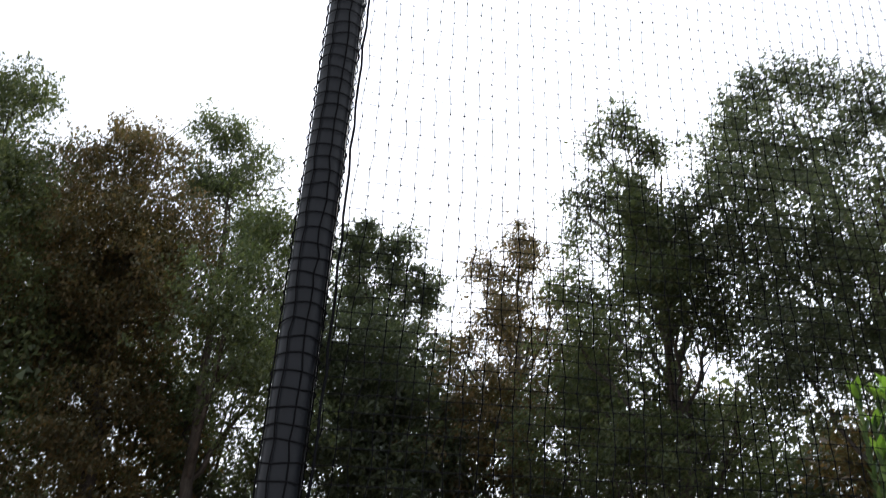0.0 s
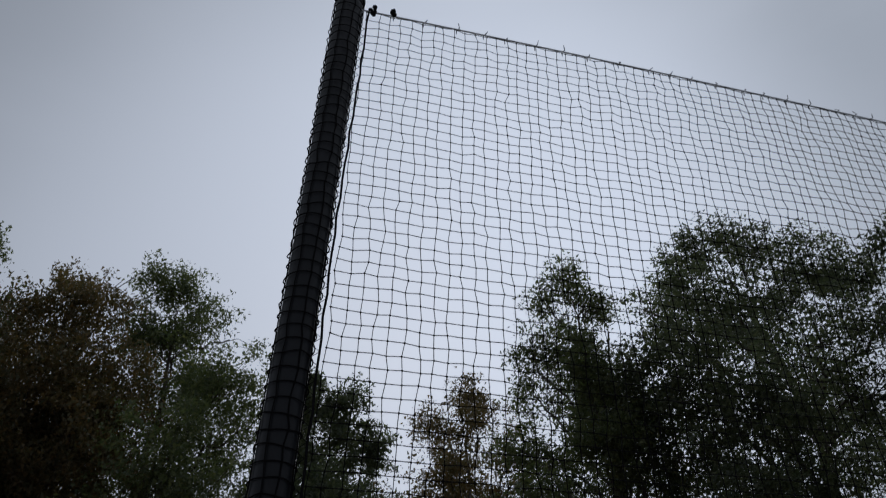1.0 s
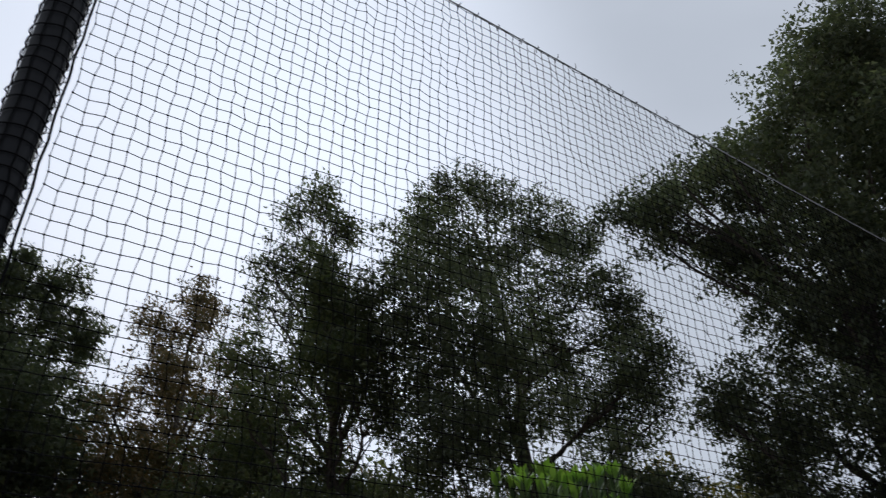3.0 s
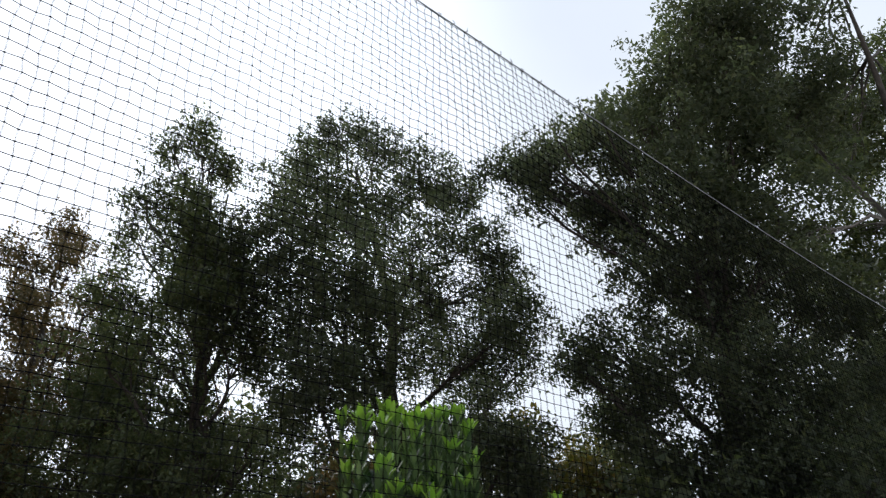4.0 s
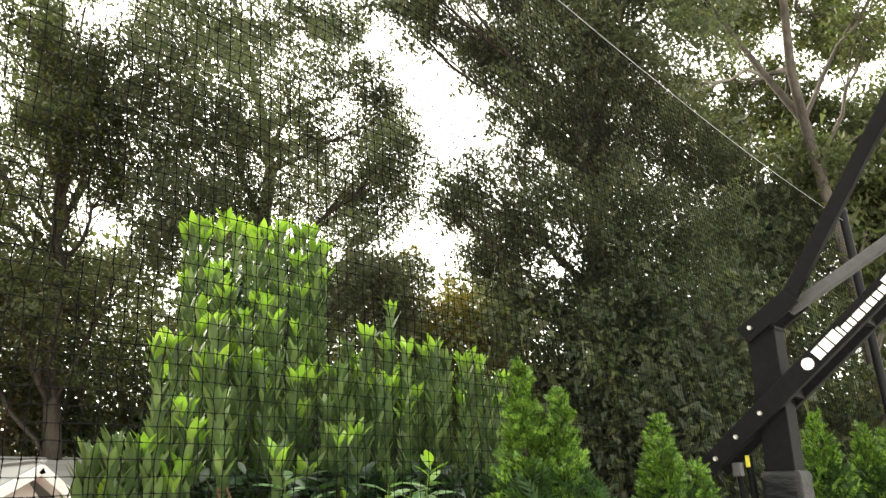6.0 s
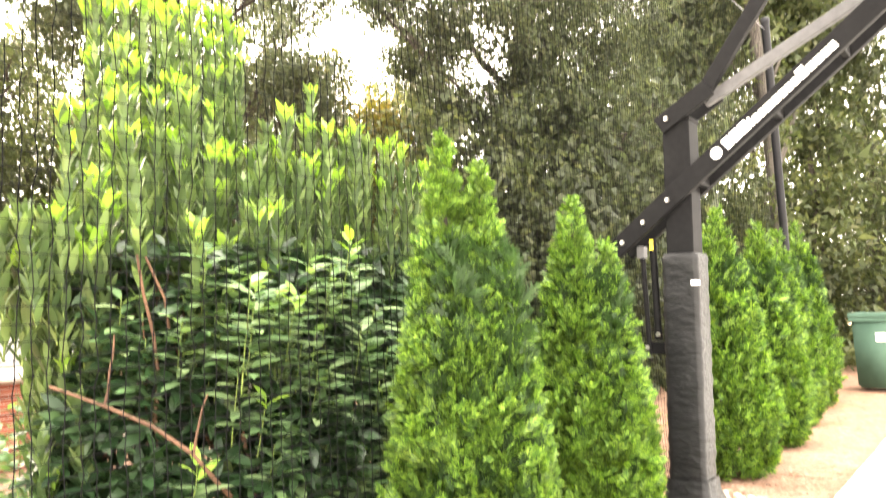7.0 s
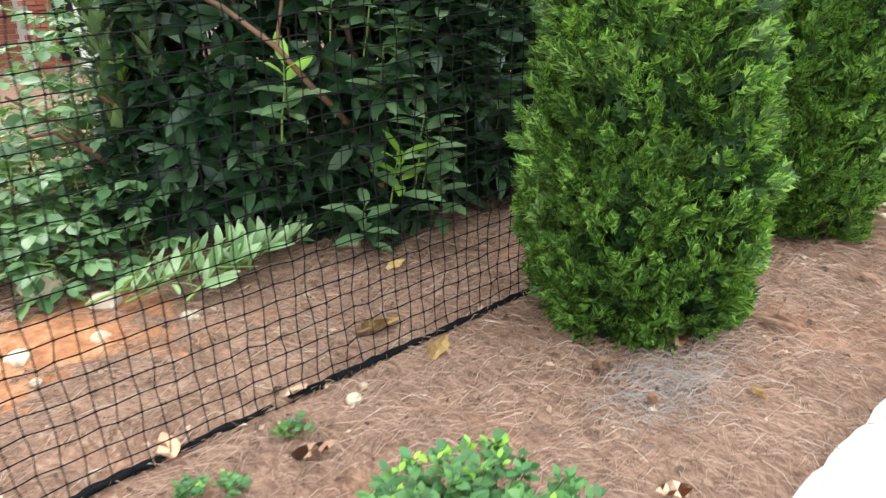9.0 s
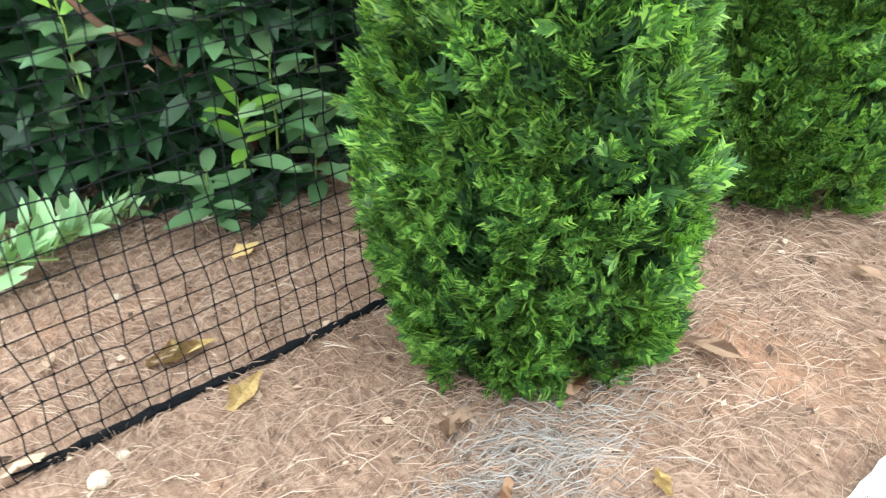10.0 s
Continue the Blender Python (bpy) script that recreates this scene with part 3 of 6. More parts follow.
tree("huge dark oak with boughs reaching over the net", (13.4, 4.2), [(11.3, 7.1, 10.6, 0.41), (11.1, 5.9, 10.2, 0.49), (12.6, 6.0, 10.2, 0.57), (11.5, 6.3, 9.5, 0.41), (12.6, 6.0, 9.0, 0.33), (12.9, 5.2, 9.9, 0.75), (13.3, 5.7, 12.2, 0.52), (13.4, 4.1, 12.4, 1.09), (14.4, 5.5, 11.9, 1.02), (13.2, 2.4, 11.9, 1.36), (11.8, 2.6, 9.1, 1.14), (14.6, 2.3, 11.2, 1.18), (11.6, 3.5, 8.0, 0.92), (12.7, 2.5, 8.2, 1.05), (12.6, 4.8, 7.5, 0.71), (13.9, 4.3, 7.7, 1.28), (11.6, 5.5, 6.5, 0.47), (11.4, 5.8, 6.1, 0.3), (13.4, 6.2, 6.6, 0.86), (12.4, 4.0, 5.8, 1.1), (15.6, 3.7, 7.7, 1.15), (13.4, 6.3, 5.4, 0.85), (12.7, 4.0, 4.6, 1.1), (13.7, 3.1, 5.4, 1.06), (12.2, 5.7, 9.8, 0.6), (11.9, 6.4, 10.6, 0.55), (12.4, 5.8, 11.1, 0.6), (12.8, 5.2, 10.2, 0.7), (12.8, 5.2, 9.0, 0.6), (11.5, 6.8, 10.4, 0.4), (11.2, 2.5, 11.3, 0.45), (11.1, 3.0, 10.6, 0.45), (11.9, 2.1, 11.4, 0.6), (11.9, 2.5, 10.4, 0.55), (11.1, 3.6, 10.0, 0.42), (10.6, 4.1, 9.8, 0.32), (10.3, 4.8, 9.6, 0.26), (12.3, 2.6, 9.7, 0.5), (12.4, 4.9, 5.6, 0.5), (12.9, 4.6, 5.0, 0.55), (12.6, 5.2, 4.7, 0.5), (12.9, 4.2, 5.6, 0.55)], M_DARK, 0.95, 0.094, seed=18, trunk=0.3, gap=-0.25)
tree("leaning tree with dull green leaves and a slim pale trunk", (17.6, 2.4), [(18.0, 2.4, 12.6, 1.0), (18.9, 1.5, 12.6, 1.08), (18.4, 3.3, 12.9, 0.8), (18.6, 1.3, 10.7, 0.8), (18.5, 2.5, 9.2, 0.85), (18.9, 1.6, 8.3, 0.97), (19.6, 0.9, 8.9, 0.9), (18.6, 1.3, 6.8, 0.81), (18.1, 2.6, 6.6, 0.79), (19.2, 0.8, 6.3, 0.83), (17.6, 2.9, 11.2, 0.5), (16.4, 0.3, 9.2, 0.5), (16.6, -0.2, 10.4, 0.7), (16.8, 1.0, 12.6, 0.7), (16.4, 1.4, 7.2, 0.6), (16.3, 2.3, 6.2, 0.7), (18.7, 4.8, 10.7, 0.7), (19.2, 3.4, 10.4, 0.8), (19.3, 3.2, 12.4, 0.8), (19.0, 4.1, 12.6, 0.7), (19.0, 4.1, 9.1, 0.8), (18.8, 4.5, 14.1, 0.8)], M_OAK, 1.0, 0.115, seed=19, stem=[(np.array(p), r) for p, r in (((17.05, 1.25, -0.3), 0.15), ((16.94, 1.23, 2.1), 0.13), ((16.82, 1.24, 3.4), 0.12), ((16.57, 1.27, 4.8), 0.115), ((16.33, 1.32, 5.7), 0.11), ((16.0, 1.34, 6.7), 0.1), ((15.61, 1.34, 7.6), 0.09), ((15.2, 1.3, 8.4), 0.08), ((14.6, 1.05, 9.5), 0.065), ((13.8, 0.9, 10.8), 0.045), ((13.1, 0.8, 12.0), 0.02))], forks=[[(np.array(p), r) for p, r in (((15.6, 1.34, 7.6), 0.07), ((15.5, 1.8, 8.6), 0.06), ((15.3, 2.4, 10.0), 0.04), ((15.2, 3.0, 11.5), 0.015))]], bark=M_PALE_BARK)


def understory():
    """Smaller trees and thickets that fill the wood's edge below the tall crowns."""
    pr = random.Random(8)
    plan = [(-36, 18, 9.0), (-30, 19, 9.2), (-25, 17, 8.2), (-20, 19, 9.4), (-15, 18, 8.6), (-10, 18, 9.0), (-5, 20, 9.2), (0, 18, 8.0), (4, 20, 8.8), (8, 19, 8.0), (12, 20, 8.2), (16, 19, 8.6), (20, 18, 8.0), (24, 17, 7.4), (28, 18, 7.0), (32, 18, 6.4), (36, 17, 6.2), (40, 17, 6.0), (44, 18, 5.8),
            (47, 19, 7.0), (50, 20, 7.0), (53, 20, 6.8), (58, 12.5, 4.4), (62, 12.5, 4.8), (66, 12.8, 4.8), (70, 15, 7.4), (73, 16, 8.4), (76, 18, 9.0), (79, 17, 8.2), (83, 19, 9.4), (88, 18, 8.8), (94, 19, 9.0)]
    for k, (az, d, h) in enumerate(plan):
        x, y = 1.8 + d * math.sin(radians(az)), -2.1 + d * math.cos(radians(az))
        g = rise(x, y)
        lobes = [(round(x + pr.uniform(-1.1, 1.1), 2), round(y + pr.uniform(-0.8, 0.8), 2), g + h * f, pr.uniform(0.95, 1.4) * (1 - 0.35 * f)) for f in (0.06, 0.13, 0.2, 0.27, 0.34, 0.41, 0.48, 0.55, 0.62, 0.7, 0.78, 0.86, 0.93)]
        leaves = M_YELLOW if az in (47, 50, 53) else M_OAK if az in (73, 79, 88) else (M_DARK if az > 54 else M_RUST, M_DARK, M_OAK, M_DARK)[k % 4]
        words = "low tree with yellowing leaves in the gap" if leaves is M_YELLOW else ("understory tree with turning brown-green leaves", "dark leafy understory tree at the wood's edge", "green understory tree at the wood's edge")[0 if leaves is M_RUST else 1 if leaves is M_DARK else 2]
        tree(words, (x, y), lobes, leaves, 0.3, 0.15, 0.1, -0.34, 28, 60 + k, 0.19, fill=1.8)


understory()


def woods():
    """Far woods: a deep ragged belt of leaves behind the single trees."""
    rng = np.random.default_rng(5)
    lobes = []
    for k in range(60):
        a = math.radians(-32 + 128 * k / 59 + rng.uniform(-1.5, 1.5))
        d = rng.uniform(24, 30)
        h = rng.uniform(3.0, 6.5)
        for j in range(3):
            lobes.append((2 + d * math.sin(a) + rng.uniform(-1, 1), -2 + d * math.cos(a), h * (0.1 + 0.38 * j) - 0.6, rng.uniform(1.4, 2.3)))
    c, _ = crown_points(lobes, 0.085, rng, -0.3)
    places = np.repeat(c, 9, 0) + rng.normal(size=(len(c) * 9, 3)) * 0.4
    ob = mesh_object("far_woods", *scatter(FLAKE, places, rng.normal(size=places.shape), rng.normal(size=places.shape) + (0, 0, 1), 0.2 * (0.6 + 0.8 * rng.random(len(places)))), M_DARK)
    tagged(ob, "belt of dark woodland far behind the trees", "woods", kind="stuff")


woods()


# ---- pole and net ----
POLE_X, POLE_Y, POLE_R, NET_TOP = 1.36, 0.03, 0.057, 4.74
CELL = 0.0476


def net_pole(place, top, height, radius, label):
    """A round steel pole with a slip-on cap; top is its upper end relative to its foot."""
    root = thing("net_pole", place, label, "pole", "net poles")
    v, f = tubes([[((0, 0, 0), radius), ((top[0], top[1], height - 0.05), radius)]], 24)
    mesh_object("tube", v, f, M_POLE, root, True)
    a, b = np.array((top[0], top[1], height - 0.06)), np.array((top[0], top[1], height))
    v, f = tubes([[(a, radius + 0.006), (a + (b - a) * 0.75, radius + 0.006), (b, radius * 0.8), (b + (0, 0, 0.006), 0.002)]], 24)
    mesh_object("cap", v, f, M_POLE, root, True)
    return root


net_pole((POLE_X, POLE_Y, -0.1), (0, 0), NET_TOP + 0.22, POLE_R, "black painted steel net pole with a cap, wrapped in netting")
net_pole((12.4, 0.04, 0.1), (-0.8, 0), 4.5, 0.046, "black steel net pole leaning at the net's far end")


NET_END, END_TOP = 11.6, 4.457


def cable_height(x):
    f = (x - POLE_X) / (NET_END - POLE_X)
    return NET_TOP - 0.015 + (END_TOP - NET_TOP + 0.015) * f + f * (1 - f) * (1.03 + 0.086 * f)


def cable_bow(x):
    """How far the wind-slack cable bows away from the court."""
    f = min(1.0, max(0.0, (x - POLE_X) / (NET_END - POLE_X)))
    return f * (1 - f) * (0.776 + 0.79 * f) + 0.04 * f


def barrier_net():
    root = thing("barrier_net", (POLE_X, 0, 0), "tall black knotted sports net hung from a steel cable", "net")
    rng = np.random.default_rng(7)
    x0, x1 = POLE_X + 0.086, 11.55
    nx, nz = int((x1 - x0) / CELL) + 1, int(NET_TOP / CELL) + 1
    X = x0 + CELL * np.arange(nx)[:, None] + np.zeros((1, nz))
    K = np.arange(nz)[None, :] / (nz - 1)
    foot = np.array([rise(x, 0) + 0.01 for x in X[:, 0]])[:, None]
    head = np.array([cable_height(x) - 0.01 for x in X[:, 0]])[:, None]
    Z = foot + (head - foot) * K
    jx, jz = rng.normal(size=X.shape), rng.normal(size=X.shape)
    soft = lambda a: (a + np.roll(a, 1, 1) + np.roll(a, -1, 1)) / 2
    X = X + 0.003 * jx + 0.0015 * soft(jx) + 0.012 * np.sin(Z * 2.1 + X * 0.8) * np.minimum(1, 4 * (1 - K))
    Z = Z + 0.0011 * jz * (K > 0) * (K < 1)
    Y = 0.012 * np.sin(X * 1.9) * np.sin(Z * 1.3) + 0.004 * soft(rng.normal(size=X.shape)) + 0.03 * np.sin(math.pi * K) * np.sin(X * 0.7) + K * np.vectorize(cable_bow)(X)
    G = np.stack([X, Y, Z], -1) - (POLE_X, 0, 0)

    def strands(P, r):
        n, m = P.shape[:2]
        T = np.gradient(P, axis=1)
        T /= np.linalg.norm(T, axis=2)[..., None]
        A = np.cross(T, (0, 1.0, 0))
        A /= np.linalg.norm(A, axis=2)[..., None]
        B = np.cross(T, A)
        ring = [(math.cos(q), math.sin(q)) for q in (0, 2.0944, 4.18879)]
        V = np.stack([P + r * (c * A + s_ * B) for c, s_ in ring], 2)
        i, j, k = np.meshgrid(np.arange(n), np.arange(m - 1), np.arange(3), indexing="ij")
        a = (i * m + j) * 3 + k
        b = (i * m + j) * 3 + (k + 1) % 3
        return V.reshape(-1, 3), np.stack([a, b, b + 3, a + 3], -1).reshape(-1, 4)

    ob = mesh_object("upright_twine", *strands(G, 0.0017), M_TWINE, root)
    tagged(ob, kind="stuff")
    ob = mesh_object("level_twine", *strands(G.transpose(1, 0, 2), 0.0017), M_TWINE, root)
    tagged(ob, kind="stuff")
    oct_v = np.array([(1, 0, 0), (-1, 0, 0), (0, 1, 0), (0, -1, 0), (0, 0, 1), (0, 0, -1.0)])
    oct_f = np.array([(0, 2, 4), (2, 1, 4), (1, 3, 4), (3, 0, 4), (2, 0, 5), (1, 2, 5), (3, 1, 5), (0, 3, 5)])
    c = G[:100].reshape(-1, 3)
    one = np.tile([[1.0, 0, 0]], (len(c), 1))
    ob = mesh_object("knotwork", *scatter((oct_v, oct_f), c, one, one[:, [1, 1, 0]], np.full(len(c), 0.0052)), M_TWINE, root)
    tagged(ob, kind="stuff")
    # netting turned round the pole
    ang = np.radians(np.arange(-250, 25, CELL / (POLE_R + 0.004) * 57.3))
    zs = np.arange(0.05, NET_TOP + 0.1, CELL)
    R = POLE_R + 0.004
    zz = zs[None, :] + 0.008 * rng.normal(size=(len(ang), 1)) + 0.005 * rng.normal(size=(len(ang), len(zs)))
    aa = ang[:, None] + 0.05 * rng.normal(size=(len(ang), len(zs)))
    W = np.stack([R * np.cos(aa), POLE_Y + R * np.sin(aa), zz], -1)
    ob = mesh_object("wrapped_upright", *strands(W, 0.0027), M_TWINE, root)
    tagged(ob, kind="stuff")
    rings = []
    for j, z in enumerate(zs):
        jit = rng.normal(size=7) * 0.004
        path = []
        for q in np.linspace(-250, 25, 23):
            a = radians(q)
            h = z + np.interp((q + 250) / 275, np.linspace(0, 1, 7), jit)
            r = R + 0.002 + (0.0025 * abs(rng.normal()) if q < -170 else 0)
            path.append(((r * math.cos(a), POLE_Y + r * math.sin(a), h), 0.0026))
        rings.append(path)
    ob = mesh_object("wrapped_ring", *tubes(rings, 3), M_TWINE, root)
    tagged(ob, kind="stuff")
    # edge rope and lacing beside the pole
    z = np.linspace(0, NET_TOP - 0.02, 60)
    v, f = tubes([[((0.078 + 0.005 * math.sin(q * 3.1) + 0.003 * math.sin(q * 31), 0.0, q), 0.0045) for q in z]], 6)
    mesh_object("edge_rope", v, f, M_TWINE, root, True)
    lace = []
    q, side = 0.05, 0
    while q < NET_TOP - 0.1:
        lace.append(((0.078 if side else 0.05, -0.005 if side else 0.0, q), 0.0016))
        q, side = q + CELL * 0.5, 1 - side
    v, f = tubes([lace], 4)
    mesh_object("lacing", v, f, M_TWINE, root)
    # cable, ties, end clamps
    xs = np.linspace(POLE_X + 0.04, 11.6, 80)
    v, f = tubes([[((x - POLE_X, cable_bow(x), cable_height(x)), 0.004) for x in xs]], 6)
    mesh_object("top_cable", v, f, M_CABLE, root, True)
    pr = random.Random(3)
    x = POLE_X + 0.2
    while x < 11.2:
        h, b = cable_height(x), cable_bow(x)
        a = pr.uniform(-0.6, 0.6)
        tie = [((x - POLE_X - 0.008, b, h - 0.03), 0.0022), ((x - POLE_X - 0.006, b + 0.007, h + 0.005), 0.0022), ((x - POLE_X + 0.004, b - 0.007, h + 0.006), 0.0022), ((x - POLE_X + 0.004 + 0.02 * math.sin(a), b + pr.uniform(-0.01, 0.01), h + 0.03 * pr.uniform(0.4, 1.3)), 0.0014)]
        v, f = tubes([tie], 5)
        mesh_object("cable_tie", v, f, M_TWINE, root)
        x += pr.uniform(0.09, 0.16)
    for dx in (0.1, 0.19):
        for k in range(5):
            bm = bmesh.new()
            bmesh.ops.create_icosphere(bm, subdivisions=1, radius=0.012)
            bmesh.ops.translate(bm, verts=bm.verts, vec=(dx + pr.uniform(-0.012, 0.012), pr.uniform(-0.01, 0.01), cable_height(POLE_X + dx) + pr.uniform(-0.012, 0.02)))
            part("cable_clamp", bm, M_TWINE, root)
    # bunched foot rope on the ground, buried in straw here and there
    runs = ((1.5, 3.7), (3.62, 3.93), (3.97, 5.4), (5.5, 11.0))
    for a, b in runs:
        for w in range(6):
            path = []
            for x in np.arange(a, b, 0.02):
                t = min(1, (x - a) / 0.15, (b - x) / 0.15)
                path.append(((x - POLE_X, 0.012 * math.sin(x * 2) + 0.014 * noise.noise(Vector((x * 11, w * 7.3, 0))), rise(x, 0) + 0.014 + 0.01 * noise.noise(Vector((x * 14, w * 7, 5)))), max(0.0015, (0.0068 + 0.004 * noise.noise(Vector((x * 30, w * 3.3, 9)))) * t)))
            v, f = tubes([path], 6)
            mesh_object("foot_rope", v, f, M_TWINE, root)
    return root


barrier_net()


# ---- arborvitae ----
def spray(steps, forks, fat):
    """A flat arborvitae spray one unit long: a rachis with alternate forked branchlets, each a slim point."""
    V, F = [], []

    def rib(a, b, w):
        a, b = np.array(a), np.array(b)
        d = (b - a) / np.linalg.norm(b - a)
        n = np.array((-d[1], d[0], 0)) * w
        k = len(V)
        V.extend([a + n, b, a - n])
        F.append((k, k + 2, k + 1))

    rib((0, 0, 0), (1, 0, -0.14), 0.05 * fat)
    for k, x in enumerate(steps):
        for side in (-1, 1):
            x2 = x + 0.05 * (side > 0)
            L = 0.52 * (1 - 0.55 * x)
            tip = np.array((x2 + L * 0.76, side * L * 0.66, 0.05 - 0.16 * x2 * x2))
            foot = np.array((x2 - 0.03, 0, -0.12 * x2))
            rib(foot, tip, 0.05 * fat)
            if k < forks:
                mid = foot * 0.45 + tip * 0.55
                rib(mid, mid + np.array((L * 0.52, side * L * 0.04, 0.02)), 0.045 * fat)
    return np.array(V, float), np.array(F)


SPRAY = spray((0.12, 0.26, 0.4, 0.55, 0.7), 4, 1.15)
SPRAY_FAR = spray((0.15, 0.38, 0.6), 0, 1.6)


def arborvitae(place, height, radius, clumps, sprays, seed, label, leaders, size, fine):
    """A flame-shaped evergreen: several upright leaders grown together, each clothed in plumes of flat sprays that fan out from the stem."""
    rng = np.random.default_rng(seed)
    root = thing("arborvitae", place, label, "evergreen shrub", "row of arborvitae")
    for lx, ly, lh, _ in leaders:
        v, f = tubes([[((lx * 0.2, ly * 0.2, -0.05), 0.028), ((lx * 0.5, ly * 0.5, height * lh * 0.5), 0.018), ((lx, ly, height * lh * 0.94), 0.005)]], 7)
        mesh_object("stem", v, f, M_BARK, root, True)

    def wide(k, z):
        """Radius and middle of leader k at the height z."""
        lx, ly, lh, w = leaders[k]
        q = np.clip(z / (height * lh), 0, 1)
        prof = (1 - np.clip((q - 0.22) / 0.78, 0, 1) ** 1.25) * (0.7 + 0.3 * np.sin(np.pi * 0.5 * np.clip(q / 0.25, 0, 1)))
        return radius * w * prof + 0.012, lx * (0.75 + 0.25 * q), ly * (0.75 + 0.25 * q)

    def skin(n, depth):
        """Places on the outer skin of the leaders, and the way out of it."""
        P, N, G = [], [], []
        share = [lh * w for _, _, lh, w in leaders]
        for k in range(len(leaders)):
            m = int(n * share[k] / sum(share) * 3.2)
            q = rng.random(m)
            z = q * height * leaders[k][2]
            r, cx, cy = wide(k, z)
            keep = rng.random(m) < r / radius + 0.22
            z, r, cx, cy = z[keep], r[keep], cx[keep], cy[keep]
            a = rng.random(len(z)) * 2 * math.pi
            d = np.stack([np.cos(a), np.sin(a), 0 * a], -1)
            lump = np.array([1 + 0.13 * noise.noise(Vector((u[0] * 1.8 + seed + k, u[1] * 1.8, h * 4.0))) + 0.13 * noise.noise(Vector((u[0] * 4 + k, u[1] * 4 + seed, h * 9.0))) for u, h in zip(d, z)])
            p = np.stack([cx, cy, z + 0.02], -1) + d * (r * lump * (1 - depth))[:, None]
            out = np.ones(len(p), bool)
            for j in range(len(leaders)):
                if j != k:
                    rj, xj, yj = wide(j, z)
                    out &= (np.hypot(p[:, 0] - xj, p[:, 1] - yj) > rj * 0.86 - 0.01) | (z > height * leaders[j][2])
            P.append(p[out]), N.append(d[out]), G.append((0.55 + 0.45 * np.clip(r / (radius * 0.4), 0, 1))[out])
        P, N, G = np.concatenate(P), np.concatenate(N), np.concatenate(G)
        pick = rng.permutation(len(P))[:n]
        return P[pick], N[pick], G[pick]

    # inner sprays that close the body, coloured dark for the shade between plumes
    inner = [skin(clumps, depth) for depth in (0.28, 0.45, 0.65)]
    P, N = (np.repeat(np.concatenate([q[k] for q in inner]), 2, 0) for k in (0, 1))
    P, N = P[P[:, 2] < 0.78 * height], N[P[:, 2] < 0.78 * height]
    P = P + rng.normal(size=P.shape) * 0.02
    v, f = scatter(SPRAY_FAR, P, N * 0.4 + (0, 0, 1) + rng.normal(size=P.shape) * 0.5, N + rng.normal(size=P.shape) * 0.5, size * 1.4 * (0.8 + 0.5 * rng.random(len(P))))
    mesh_object("inner_foliage", v, f, M_THUJA_SHADE, root)
    # plumes: sprays set along a short axis that leans out and up, opening like a fan
    P, N, G = skin(clumps, 0.0)
    n = len(P)
    axis = N * 0.8 + (0, 0, 0.75) + np.cross((0, 0, 1.0), N) * rng.normal(size=(n, 1)) * 0.45 + rng.normal(size=N.shape) * 0.18
    axis /= np.linalg.norm(axis, axis=1)[:, None]
    big = G * (0.75 + 0.5 * rng.random(n))
    rep = lambda a: np.repeat(a, sprays, 0)
    s_ = np.tile((np.arange(sprays) + 0.5) / sprays, n)
    turn = rng.random(n * sprays) * 2 * math.pi
    A, M = rep(axis), rep(big)
    U = np.cross(A, rng.normal(size=(n, 3)).repeat(sprays, 0))
    U /= np.linalg.norm(U, axis=1)[:, None]
    W = np.cross(A, U)
    flat = rep(0.35 + 0.5 * rng.random(n))
    side = U * np.cos(turn)[:, None] + W * (np.sin(turn) * flat)[:, None]
    at = rep(P) + A * ((s_ - 0.75) * size * 1.5 * M)[:, None] + side * (size * 0.22 * M * (1.1 - s_))[:, None]
    ways = A * (0.55 + 0.5 * s_)[:, None] + side * (0.95 - 0.55 * s_)[:, None] + (0, 0, 0.12) + rng.normal(size=at.shape) * 0.12
    ups = W * rng.choice((-1, 1), len(at))[:, None] * 0.7 + rng.normal(size=at.shape) * 0.35 + rep(N) * 0.45
    v, f = scatter(SPRAY if fine else SPRAY_FAR, at, ways, ups, size * M * (0.75 + 0.45 * rng.random(len(at))))
    mesh_object("foliage", v, f, M_THUJA, root)
    return root


SOLO = ((0, 0.02, 1.0, 0.82), (0.06, -0.08, 0.86, 0.7), (-0.08, 0.05, 0.8, 0.7))
ARBS = [
    ((5.07, -0.3), 2.1, 0.35, 2700, 9, "full bright green arborvitae with several tops on pine straw", ((-0.07, 0.09, 1.0, 0.66), (0.02, -0.04, 0.94, 0.62), (-0.14, 0.0, 0.76, 0.6), (0.02, -0.15, 0.74, 0.6), (0.12, 0.05, 0.82, 0.64), (0.09, -0.1, 0.6, 0.58), (-0.05, 0.14, 0.66, 0.6))),
    ((6.17, -0.28), 1.93, 0.365, 1700, 8, "full green arborvitae beside the hoop post", ((-0.03, 0.05, 1.0, 0.74), (0.06, -0.1, 0.88, 0.64), (-0.11, 0.04, 0.74, 0.62), (0.07, 0.09, 0.8, 0.64), (-0.02, -0.13, 0.64, 0.6))),
    ((8.6, -0.25), 2.06, 0.4, 1050, 9, "green arborvitae in a row along the court", SOLO),
    ((10.0, -0.2), 2.06, 0.4, 900, 9, "green arborvitae in a row along the court", SOLO),
    ((11.3, -0.06), 2.1, 0.4, 760, 9, "green arborvitae in a row along the court", SOLO),
    ((12.6, 0.02), 2.2, 0.4, 700, 9, "green arborvitae in a row along the court", SOLO),
]
